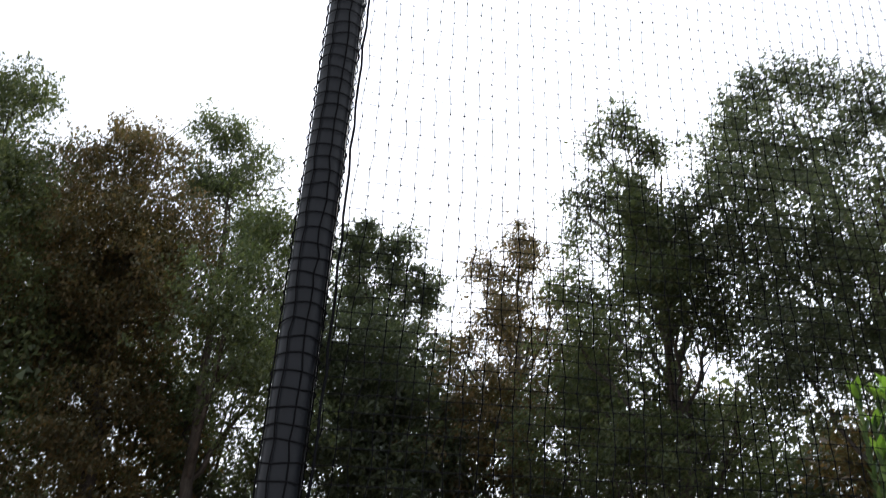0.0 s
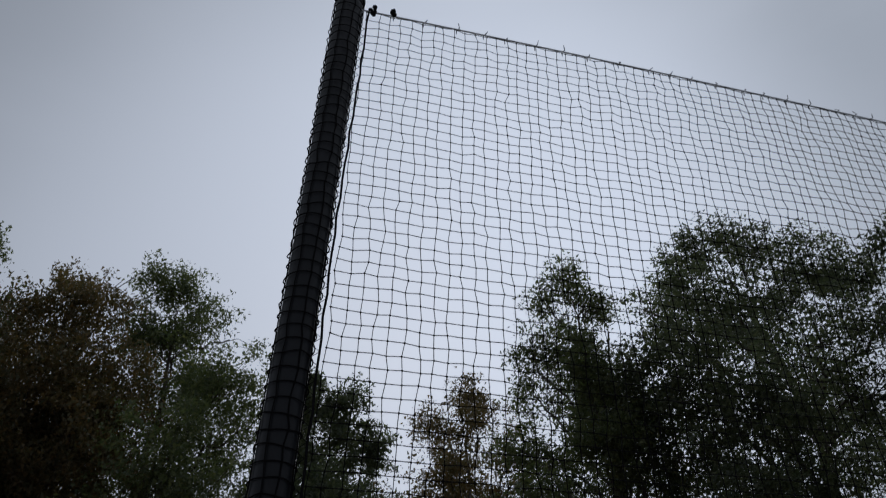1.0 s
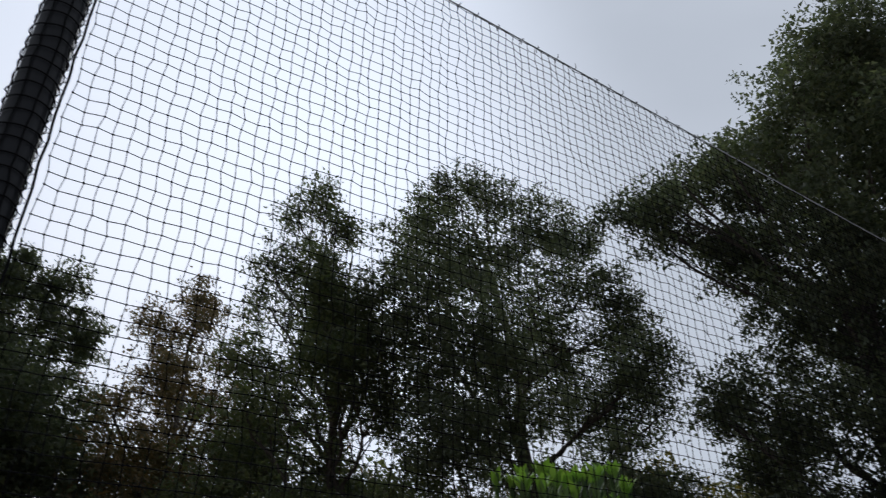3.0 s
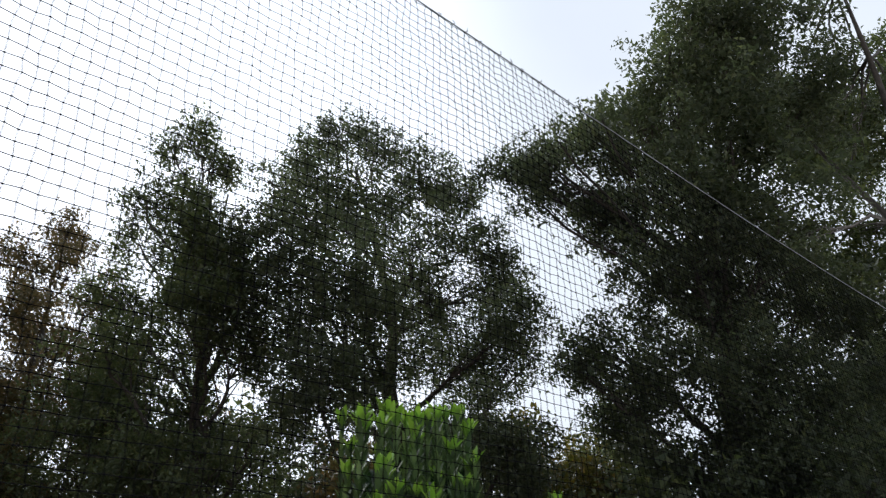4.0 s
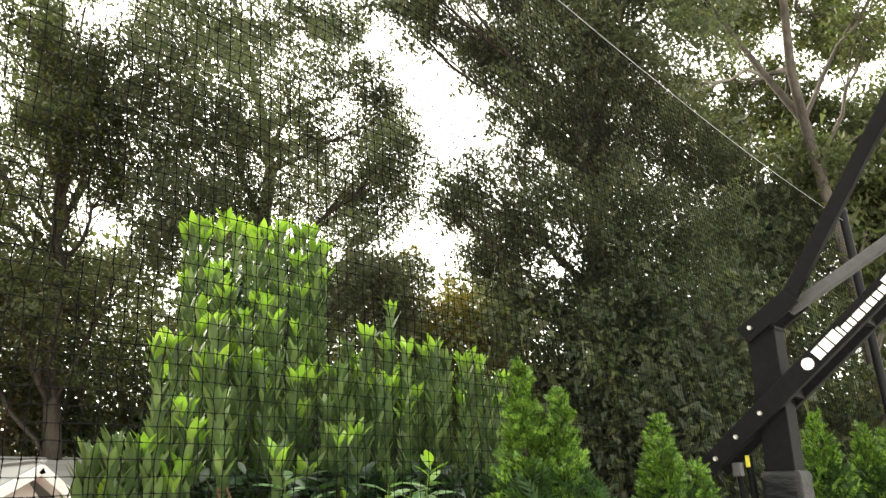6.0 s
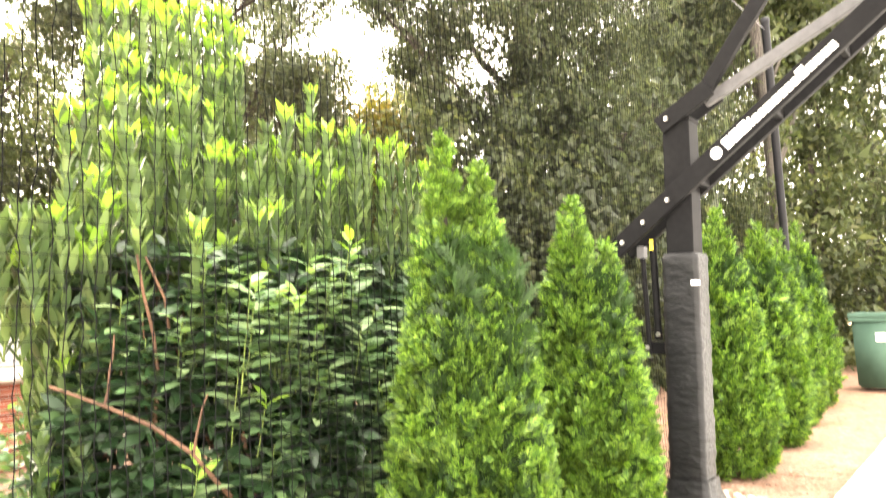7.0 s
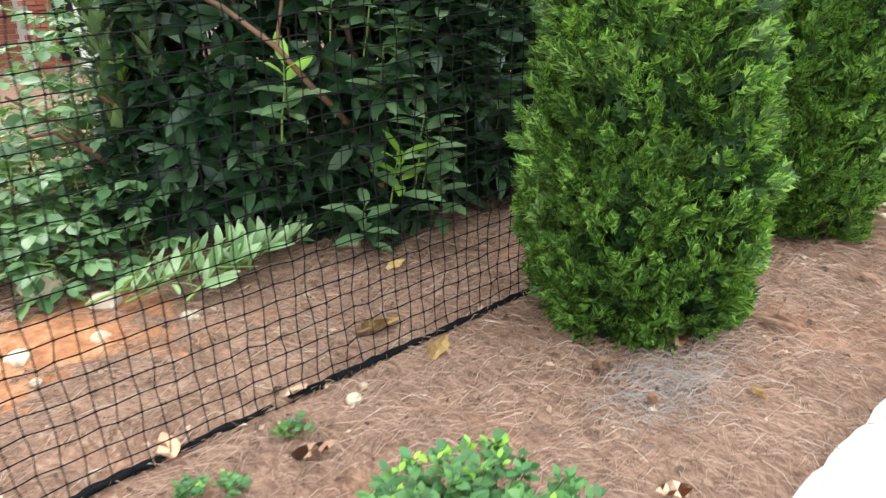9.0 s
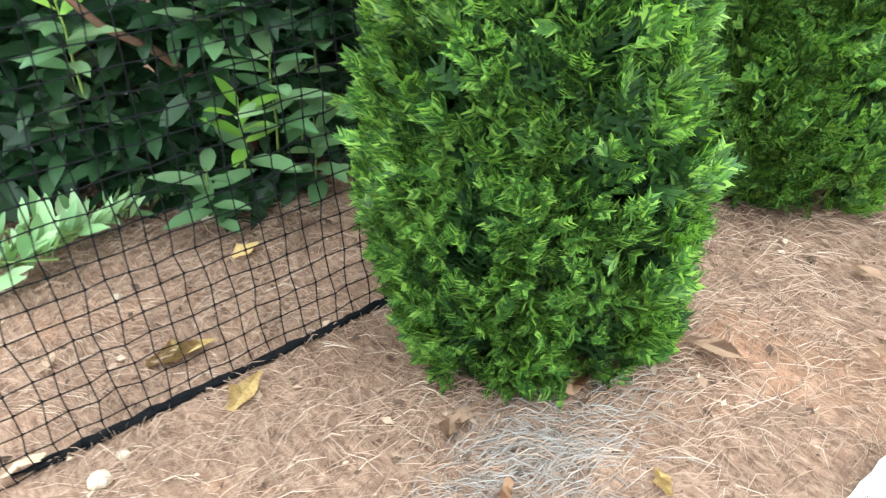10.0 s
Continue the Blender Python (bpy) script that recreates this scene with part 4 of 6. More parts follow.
for k, ((x, y), h, r, n, m, label, tops) in enumerate(ARBS):
    arborvitae((x, y, rise(x, y) - 0.01), h, r, n, m, 31 + k, label, tops, (0.062, 0.068, 0.085, 0.09, 0.095, 0.1)[k], k < 2)


# ---- laurel ----
LEAF = blade(0.36, 4)
LEAF_LOW = blade(0.27, 3, 0.16, 0.1)


def laurel_front(x):
    """Where the laurel's face stands, measured from the net."""
    return 1.3 if x < 4.1 else 1.3 - 0.72 * min(1.0, (x - 4.1) / 0.75)


def laurel_top(x):
    """Height of the laurel's top along the net."""
    if x < 4.3:
        return 0.9 + 1.6 * max(0, x - 4.0)
    return 2.75 if x < 5.6 else 2.3


def laurel():
    root = thing("laurel_shrub", (4.7, 1.2, 0), "large cherry laurel with upright shoots and bright new tips", "shrub")
    rng, pr = np.random.default_rng(21), random.Random(21)
    off = np.array((4.7, 1.2, 0))
    stems, shoots, wood = [], [], []
    old_p, old_w, old_u, old_s = [], [], [], []
    mid = ([], [], [], [])
    tip = ([], [], [], [])
    # main limbs rising and spreading from a few crowns
    for k in range(15):
        bx, by = pr.uniform(4.2, 5.6), pr.uniform(0.95, 1.6)
        ex, ey = bx + pr.uniform(-0.9, 0.7), by + pr.uniform(-0.45, 0.6)
        stems.append(bend((bx, by, rise(bx, by) - 0.05), (ex, ey, laurel_top(ex) * 0.6), 0.016, 0.006, 8, 0.1, 0.03, pr))
    bough = [((4.9, 0.78, 0.2), 0.014), ((4.78, 0.78, 0.43), 0.013), ((4.66, 0.72, 0.55), 0.012), ((4.53, 0.66, 0.65), 0.011), ((4.43, 0.7, 0.79), 0.0095), ((4.33, 0.85, 0.91), 0.0085), ((4.2, 1.0, 1.0), 0.0075), ((4.04, 1.15, 1.09), 0.006)]
    stems.append([((4.97, 0.8, -0.05), 0.02)] + bough)
    stems.append(bend((4.99, 0.82, -0.05), (4.8, 0.85, 0.85), 0.019, 0.011, 6, 0.05, 0.012, pr))
    for p, q in (((4.2, 1.0, 1.0), (4.23, 0.98, 1.3)), ((4.43, 0.7, 0.79), (4.47, 0.66, 1.04)), ((4.95, 0.95, 0.35), (4.9, 0.85, 0.75)), ((5.02, 0.98, 0.2), (5.08, 0.85, 0.7)), ((5.05, 1.0, 0.1), (5.2, 0.95, 0.8))):
        stems.append(bend(p, q, 0.007, 0.004, 4, 0, 0.008, pr))
    # sprigs that stand out of the face, with wide glossy leaves laid flat, paled in colour for sky sheen, some with a
    # bright young top
    glossy = ([], [], [], [])
    sprigs = []
    for k in range(34):
        sx = pr.uniform(4.35, 6.0)
        low = pr.uniform(0.75, 1.35) if k % 4 else pr.uniform(0.2, 0.7)
        sprigs.append((sx, laurel_front(sx) + 0.42 * max(0.0, low - 0.8) + pr.uniform(-0.08, 0.05), low, low + pr.uniform(0.2, 0.4), 0))
    for sx, sy, low, high, young in sprigs + [(4.62, 0.56, 1.12, 1.56, 0), (4.68, 0.6, 1.2, 1.5, 0), (4.9, 0.58, 1.24, 1.47, 1), (5.32, 0.62, 1.48, 1.76, 1), (5.22, 0.66, 1.3, 1.62, 0), (5.06, 0.6, 0.85, 1.1, 0), (4.98, 0.62, 1.0, 1.25, 0), (4.79, 0.53, 0.25, 0.42, 2), (4.76, 0.62, 0.82, 1.0, 1), (5.33, 0.6, 0.5, 0.7, 1), (5.08, 0.56, 0.5, 0.75, 0), (5.3, 0.75, 1.0, 1.5, 0), (5.55, 0.8, 1.1, 1.62, 0), (4.45, 0.7, 0.55, 0.75, 1), (4.85, 0.6, 0.6, 0.85, 0), (5.05, 0.6, 0.05, 0.28, 0), (4.7, 0.62, 0.05, 0.22, 0)]:
        shoots.append(bend((sx + 0.03, sy + 0.1, low - 0.1), (sx, sy, high), 0.005, 0.003, 3, 0, 0.004, pr))
        n = int((high - low) / 0.028) + 4
        for j in range(n):
            a, f = j * 2.4 + sx * 9, j / n
            bank = tip if young and f > (0.62 if young == 1 else 0.15) else glossy
            w = np.array((math.cos(a), math.sin(a) - 0.25, 0.15 + (1.0 if bank is tip else 0.35) * f)) + rng.normal(size=3) * 0.12
            for store, value in zip(bank, (np.array((sx, sy, low + (high - low) * f)), w, np.array((-0.3 * math.cos(a), -0.3 * math.sin(a) - 0.25, 1.0)), pr.uniform(0.115, 0.175) * (0.85 if bank is tip else 1.0))):
                store.append(value)
    # upright shoots, each a column of overlapping leaves with a shuttlecock of new leaves on top
    plan = []
    for row in range(5):
        for col in range(7):
            y = 2.65 + 0.27 * row + pr.uniform(-0.1, 0.1)
            u = min(1.0, max(0.0, (col + 0.5 * (row % 2) + pr.uniform(-0.25, 0.25)) / 6.5))
            left, right = 4.29 + 0.517 * (y - 1.2), 5.06 + 0.817 * (y - 1.2)
            plan.append((left + (right - left) * u, y, 2.86 + 0.385 * (y - 1.2) + 0.22 * u + (pr.uniform(-0.12, 0.06) if pr.random() < 0.75 else pr.uniform(-0.55, -0.2)), 1.7))
    for k in range(42):
        y = pr.uniform(1.5, 2.6)
        x = pr.uniform(4.4 + 0.5 * (y - 1.3), 5.1 + 0.8 * (y - 1.3))
        plan.append((x, y, 1.95 + 0.95 * (y - 1.3) + pr.uniform(-0.25, 0.25), 1.2))
    for k in range(36):
        plan.append((pr.uniform(5.35, 6.75), pr.uniform(1.05, 1.8), pr.uniform(2.15, 2.5), 1.1))
    plan.append((5.95, 1.55, 2.78, 1.2))
    for k in range(30):
        y = pr.uniform(1.3, 1.9)
        x = pr.uniform(4.06, 4.45) + 0.45 * (y - 1.3)
        plan.append((x, y, 1.66 + 0.75 * (x - 3.97 - 0.45 * (y - 1.3)) + pr.uniform(-0.3, 0.1), 0.8))
    for k in range(64):
        x = pr.uniform(4.15, 6.4)
        y = max(pr.uniform(0.8, 1.6), laurel_front(x) + 0.16 + pr.uniform(0, 0.15))
        plan.append((x, y, min(2.55, 1.2 + 1.3 * (y - 0.7)) + pr.uniform(-0.2, 0.4), 0.85))
    for k in range(24):
        y = pr.uniform(1.3, 1.8)
        plan.append((pr.uniform(3.86, 4.1) + 0.45 * (y - 1.3), y, pr.uniform(1.55, 1.85), 0.42))
    for k in range(26):
        y = pr.uniform(1.25, 1.9)
        plan.append((pr.uniform(4.08, 4.4) + 0.45 * (y - 1.3), y, pr.uniform(0.6, 1.2), 0.6))
    for order, (x, y, top, long) in enumerate(plan):
        foot = max(0.12 if top < 1.2 else 0.4, top - long * pr.uniform(0.8, 1.0))
        lx, ly = pr.uniform(-0.06, 0.06), pr.uniform(-0.06, 0.04)
        shoots.append(bend((x - lx, y - ly, foot), (x, y, top), 0.0055, 0.003, 4, 0, 0.01, pr))
        if foot > 0.8 and x > 4.4:
            wood.append(bend((x - lx + 0.1, y - ly + 0.06, max(0.3, foot - 0.9)), (x - lx, y - ly, foot), 0.008, 0.0055, 4, 0, 0.015, pr))
        n, turn = int((top - foot) / 0.024), pr.uniform(0, 6)
        for j in range(n):
            f = j / n
            p = np.array((x - lx * (1 - f), y - ly * (1 - f), foot + (top - foot) * f))
            a = turn + j * 2.4
            up = 2.0 + 1.4 * f
            w = np.array((math.cos(a), math.sin(a), up)) + rng.normal(size=3) * 0.16
            u = np.array((-math.cos(a) * up, -math.sin(a) * up, 1.0)) + rng.normal(size=3) * 0.15
            for store, value in zip(mid, (p, w, u, pr.uniform(0.125, 0.17))):
                store.append(value)
        bank = mid if (order >= 35 and order % 5 == 0) or (order > 150 and order % 3) else tip
        for j in range(6):
            a = turn + j * 2.4
            w = np.array((math.cos(a) * 0.36, math.sin(a) * 0.36, 1.0)) + rng.normal(size=3) * 0.08
            for store, value in zip(bank, (np.array((x, y, top - 0.05 + 0.006 * j)), w, np.array((-math.cos(a), -math.sin(a), 0.4)), pr.uniform(0.115, 0.16) * (1.2 if y > 2.5 else 1.0))):
                store.append(value)
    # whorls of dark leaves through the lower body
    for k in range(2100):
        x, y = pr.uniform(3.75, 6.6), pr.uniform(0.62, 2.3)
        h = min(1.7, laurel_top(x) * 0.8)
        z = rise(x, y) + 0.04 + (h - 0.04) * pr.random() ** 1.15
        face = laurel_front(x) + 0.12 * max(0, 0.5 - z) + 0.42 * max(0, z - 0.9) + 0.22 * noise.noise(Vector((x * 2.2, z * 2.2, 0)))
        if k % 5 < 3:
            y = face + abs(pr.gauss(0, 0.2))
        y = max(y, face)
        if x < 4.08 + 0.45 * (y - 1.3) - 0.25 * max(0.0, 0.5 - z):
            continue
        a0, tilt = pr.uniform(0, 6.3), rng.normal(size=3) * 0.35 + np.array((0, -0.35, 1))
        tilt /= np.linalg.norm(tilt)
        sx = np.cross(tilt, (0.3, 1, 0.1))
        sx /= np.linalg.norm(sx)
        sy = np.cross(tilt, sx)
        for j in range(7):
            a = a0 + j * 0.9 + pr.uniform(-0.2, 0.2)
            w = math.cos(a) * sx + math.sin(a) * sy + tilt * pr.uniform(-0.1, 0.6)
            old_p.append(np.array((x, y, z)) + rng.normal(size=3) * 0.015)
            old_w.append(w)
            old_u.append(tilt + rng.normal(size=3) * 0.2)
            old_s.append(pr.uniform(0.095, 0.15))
    # leaves on the old wood inside the upright shoots, in a dark colour for the shade between columns
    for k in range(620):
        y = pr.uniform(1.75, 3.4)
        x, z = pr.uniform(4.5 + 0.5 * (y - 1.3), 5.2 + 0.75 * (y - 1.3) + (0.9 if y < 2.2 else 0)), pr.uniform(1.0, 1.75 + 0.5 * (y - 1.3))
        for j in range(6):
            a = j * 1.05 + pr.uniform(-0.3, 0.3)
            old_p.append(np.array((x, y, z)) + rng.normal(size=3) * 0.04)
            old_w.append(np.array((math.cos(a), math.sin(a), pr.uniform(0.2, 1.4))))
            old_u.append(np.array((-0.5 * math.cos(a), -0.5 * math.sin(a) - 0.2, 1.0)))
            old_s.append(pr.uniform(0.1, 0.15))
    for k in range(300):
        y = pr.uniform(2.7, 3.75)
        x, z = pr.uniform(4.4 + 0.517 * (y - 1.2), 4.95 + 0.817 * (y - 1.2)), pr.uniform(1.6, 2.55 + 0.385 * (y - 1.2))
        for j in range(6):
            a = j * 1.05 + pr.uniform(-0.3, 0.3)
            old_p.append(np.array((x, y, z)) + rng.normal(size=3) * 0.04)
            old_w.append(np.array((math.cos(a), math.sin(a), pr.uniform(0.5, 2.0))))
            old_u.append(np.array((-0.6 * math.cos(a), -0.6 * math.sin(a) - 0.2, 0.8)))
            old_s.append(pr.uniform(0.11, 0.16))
    for path in stems:
        v, f = tubes([path], 7)
        mesh_object("stem", v - off, f, M_STEM, root, True)
    for name, paths, mat in (("shoot_wood", shoots, M_GREEN_STEM), ("old_wood", wood, M_STEM)):
        v, f = tubes(paths, 4)
        tagged(mesh_object(name, v - off, f, mat, root, True), kind="stuff")
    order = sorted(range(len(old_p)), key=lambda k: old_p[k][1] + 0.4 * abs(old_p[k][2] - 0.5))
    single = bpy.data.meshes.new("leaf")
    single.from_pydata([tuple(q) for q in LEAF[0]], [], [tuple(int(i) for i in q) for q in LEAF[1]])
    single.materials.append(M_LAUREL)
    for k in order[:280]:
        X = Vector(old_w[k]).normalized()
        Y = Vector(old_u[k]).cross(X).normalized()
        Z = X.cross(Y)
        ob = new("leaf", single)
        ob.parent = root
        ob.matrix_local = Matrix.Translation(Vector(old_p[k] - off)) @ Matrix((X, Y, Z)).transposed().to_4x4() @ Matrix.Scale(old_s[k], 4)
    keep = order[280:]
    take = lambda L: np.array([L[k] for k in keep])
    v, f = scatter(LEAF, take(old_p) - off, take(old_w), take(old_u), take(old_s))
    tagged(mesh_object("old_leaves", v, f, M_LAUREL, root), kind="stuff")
    for name, bank, mat in (("shoot_leaves", mid, M_SHOOT), ("new_leaves", tip, M_TIP), ("glossy_leaves", glossy, M_SHEEN)):
        P, W, U, S = (np.array(q) for q in bank)
        v, f = scatter(LEAF_LOW if name == "shoot_leaves" else LEAF, P - off, W, U, S)
        tagged(mesh_object(name, v, f, mat, root), "bright yellow-green new leaves" if name == "new_leaves" else "", kind="stuff")
    return root


laurel()


# ---- basketball hoop post ----
def hoop_post():
    """Square post in a vinyl pad, with parallel arms that carry a backboard out over the court."""
    x, y = 6.625, -0.665
    g = rise(x, y)
    root = thing("basketball_hoop", (x, y, g), "black adjustable basketball hoop with a padded square post", "basketball hoop")
    part("post", box((0.15, 0.15, 2.38), (0, 0, 1.19), 0.008), M_STEEL, root)
    part("post_cap", box((0.158, 0.158, 0.02), (0, 0, 2.388), 0.004), M_STEEL, root)
    # pad, softly rounded, with a skirt at its foot
    bm = box((0.2, 0.2, 1.28), (0, 0, 1.0), 0.03)
    bmesh.ops.subdivide_edges(bm, edges=[e for e in bm.edges if abs(e.verts[0].co.z - e.verts[1].co.z) > 0.5], cuts=26, use_grid_fill=True)
    for v in bm.verts:
        q = 0.006 * noise.noise(Vector((v.co.x * 6, v.co.y * 6, v.co.z * 9))) + 0.0035 * math.sin(v.co.z * 75 + 3 * noise.noise(v.co * 5))
        d = Vector((v.co.x, v.co.y, 0)).normalized()
        v.co += d * q
    pad = part("pad", bm, M_VINYL, root, "black vinyl pad with creases", True)
    bm = bmesh.new()
    rings = []
    for h, r in ((0.05, 0.178), (0.12, 0.176), (0.19, 0.164), (0.26, 0.146), (0.33, 0.121), (0.4, 0.111)):
        ring = []
        for k in range(32):
            a = 2 * math.pi * k / 32
            c, s_ = math.cos(a), math.sin(a)
            sq = 1 / max(abs(c), abs(s_)) * 0.78 + 0.22
            w = r * sq * (1 + 0.05 * noise.noise(Vector((c * 3, s_ * 3, h * 14))))
            ring.append(bm.verts.new((c * w, s_ * w, h)))
        rings.append(ring)
    for a, b in zip(rings, rings[1:]):
        for k in range(32):
            bm.faces.new((a[k], a[(k + 1) % 32], b[(k + 1) % 32], b[k]))
    part("skirt", bm, M_VINYL, root, "flared black vinyl skirt", True)
    part("care_label", box((0.004, 0.05, 0.028), (-0.113, -0.09, 1.47), 0.001), M_WHITE, pad, "small white printed label")

    def bar(name, a, b, wide, thick, px, material, label=""):
        """A flat bar in the plane x = px from a to b, given as (y, z) in the world."""
        a, b = Vector((0, a[0] - y, a[1] - g)), Vector((0, b[0] - y, b[1] - g))
        d = b - a
        turn = Matrix.Rotation(math.atan2(d.z, d.y), 4, "X")
        return part(name, box((thick, d.length, wide), (a + b) / 2 + Vector((px - x, 0, 0)), 0.006, turn), material, root, label)

    for side, px in ((0, 6.53), (1, 6.72)):
        arm = bar("lower_arm", (-0.29, 1.69), (-1.72, 2.865), 0.105, 0.045, px, M_STEEL)
        bar("upper_bracket", (-0.575, 2.385), (-0.86, 2.565), 0.1, 0.03, px + (0.01 if side == 0 else -0.01), M_STEEL)
        if side == 0:
            near = arm
    bar("upper_arm", (-0.8, 2.51), (-1.74, 3.88), 0.075, 0.05, 6.565, M_STEEL)
    bar("brace", (-0.8, 2.51), (-1.74, 2.99), 0.06, 0.05, 6.65, M_GREY_STEEL, "grey steel brace")
    for q in (0.34, 0.62, 0.85):
        yy, zz = -0.29 + q * -1.43, 1.69 + q * 1.175
        part("cross_tube", box((0.19, 0.035, 0.05), (0, yy - y, zz - g - 0.03), 0.005), M_STEEL, root)
    # white print on the near arm: a ball and a row of bars
    d = Vector((0, -1.43, 1.175)).normalized()
    up = Vector((0, d.z, -d.y))
    turn = Matrix.Rotation(math.atan2(d.z, d.y), 4, "X")
    start = Vector((6.505 - x, -0.895 - y, 2.188 - g))
    disc = bmesh.new()
    bmesh.ops.create_cone(disc, cap_ends=True, segments=20, radius1=0.032, radius2=0.032, depth=0.003)
    bmesh.ops.transform(disc, matrix=Matrix.Translation(start) @ Matrix.Rotation(radians(90), 4, "Y"), verts=disc.verts)
    part("print_ball", disc, M_WHITE, near)
    run = 0.055
    widths = [0.046, 0.048, 0.052, 0.018, 0.034, 0.026, 0.05, 0.034, 0.034, 0.032, 0.034, 0.048, 0.038, 0.038, 0.038, 0.034]
    for k, w in enumerate(widths):
        tall = 0.062 if k in (0, 1, 2, 11) else 0.054 if k == 3 else 0.042
        c = start + d * (run + w / 2) + up * (tall - 0.062) * 0.5
        part("print_bar", box((0.003, w, tall), c, 0.0008, turn), M_WHITE, near)
        run += w + 0.007
    # height jack behind the post
    for a, b, r in (((-0.43, 1.69), (-0.455, 1.1), 0.014), ((-0.492, 1.75), (-0.508, 1.18), 0.02)):
        v, f = tubes([[((6.6 - x, a[0] - y, a[1] - g), r), ((6.6 - x, b[0] - y, b[1] - g), r)]], 12)
        mesh_object("jack_tube", v, f, M_STEEL, root, True)
    part("jack_bracket", box((0.05, 0.16, 0.07), (0, -0.5 - y, 1.13 - g), 0.006), M_STEEL, root)
    part("jack_coupling", box((0.05, 0.045, 0.07), (-0.02, -0.425 - y, 1.68 - g), 0.006), M_GREY_STEEL, root, "bright metal jack coupling")
    part("warning_sticker", box((0.003, 0.022, 0.06), (-0.045, -0.492 - y, 1.72 - g), 0.0005), M_YELLOW_TAPE, root, "small yellow warning sticker")
    for by, bz, bx in ((-0.352, 1.737, 6.5), (-0.478, 1.845, 6.5), (-0.62, 1.959, 6.5), (-0.626, 2.42, 6.51), (-0.513, 1.209, 6.575), (-0.448, 1.133, 6.575)):
        bolt = bmesh.new()
        bmesh.ops.create_cone(bolt, cap_ends=True, segments=6, radius1=0.014, radius2=0.012, depth=0.014)
        bmesh.ops.transform(bolt, matrix=Matrix.Translation((bx - x, by - y, bz - g)) @ Matrix.Rotation(radians(-90), 4, "Y"), verts=bolt.verts)
        part("bolt", bolt, M_ZINC, root)
    # backboard
    board = part("backboard", box((1.78, 0.02, 1.06), (0, -1.78 - y, 3.42 - g), 0.004), M_ACRYLIC, root, "clear acrylic backboard")
    for sx, sz, px, pz in ((1.82, 0.05, 0, 2.89), (1.82, 0.05, 0, 3.95), (0.05, 1.01, -0.885, 3.42), (0.05, 1.01, 0.885, 3.42)):
        part("board_frame", box((sx, 0.045, sz), (px, -1.765 - y, pz - g), 0.006), M_GREY_STEEL, board)
    root.location, root.scale = (6.985, -0.545, -0.055), (1.083, 1.083, 1.061)
    return root


hoop_post()


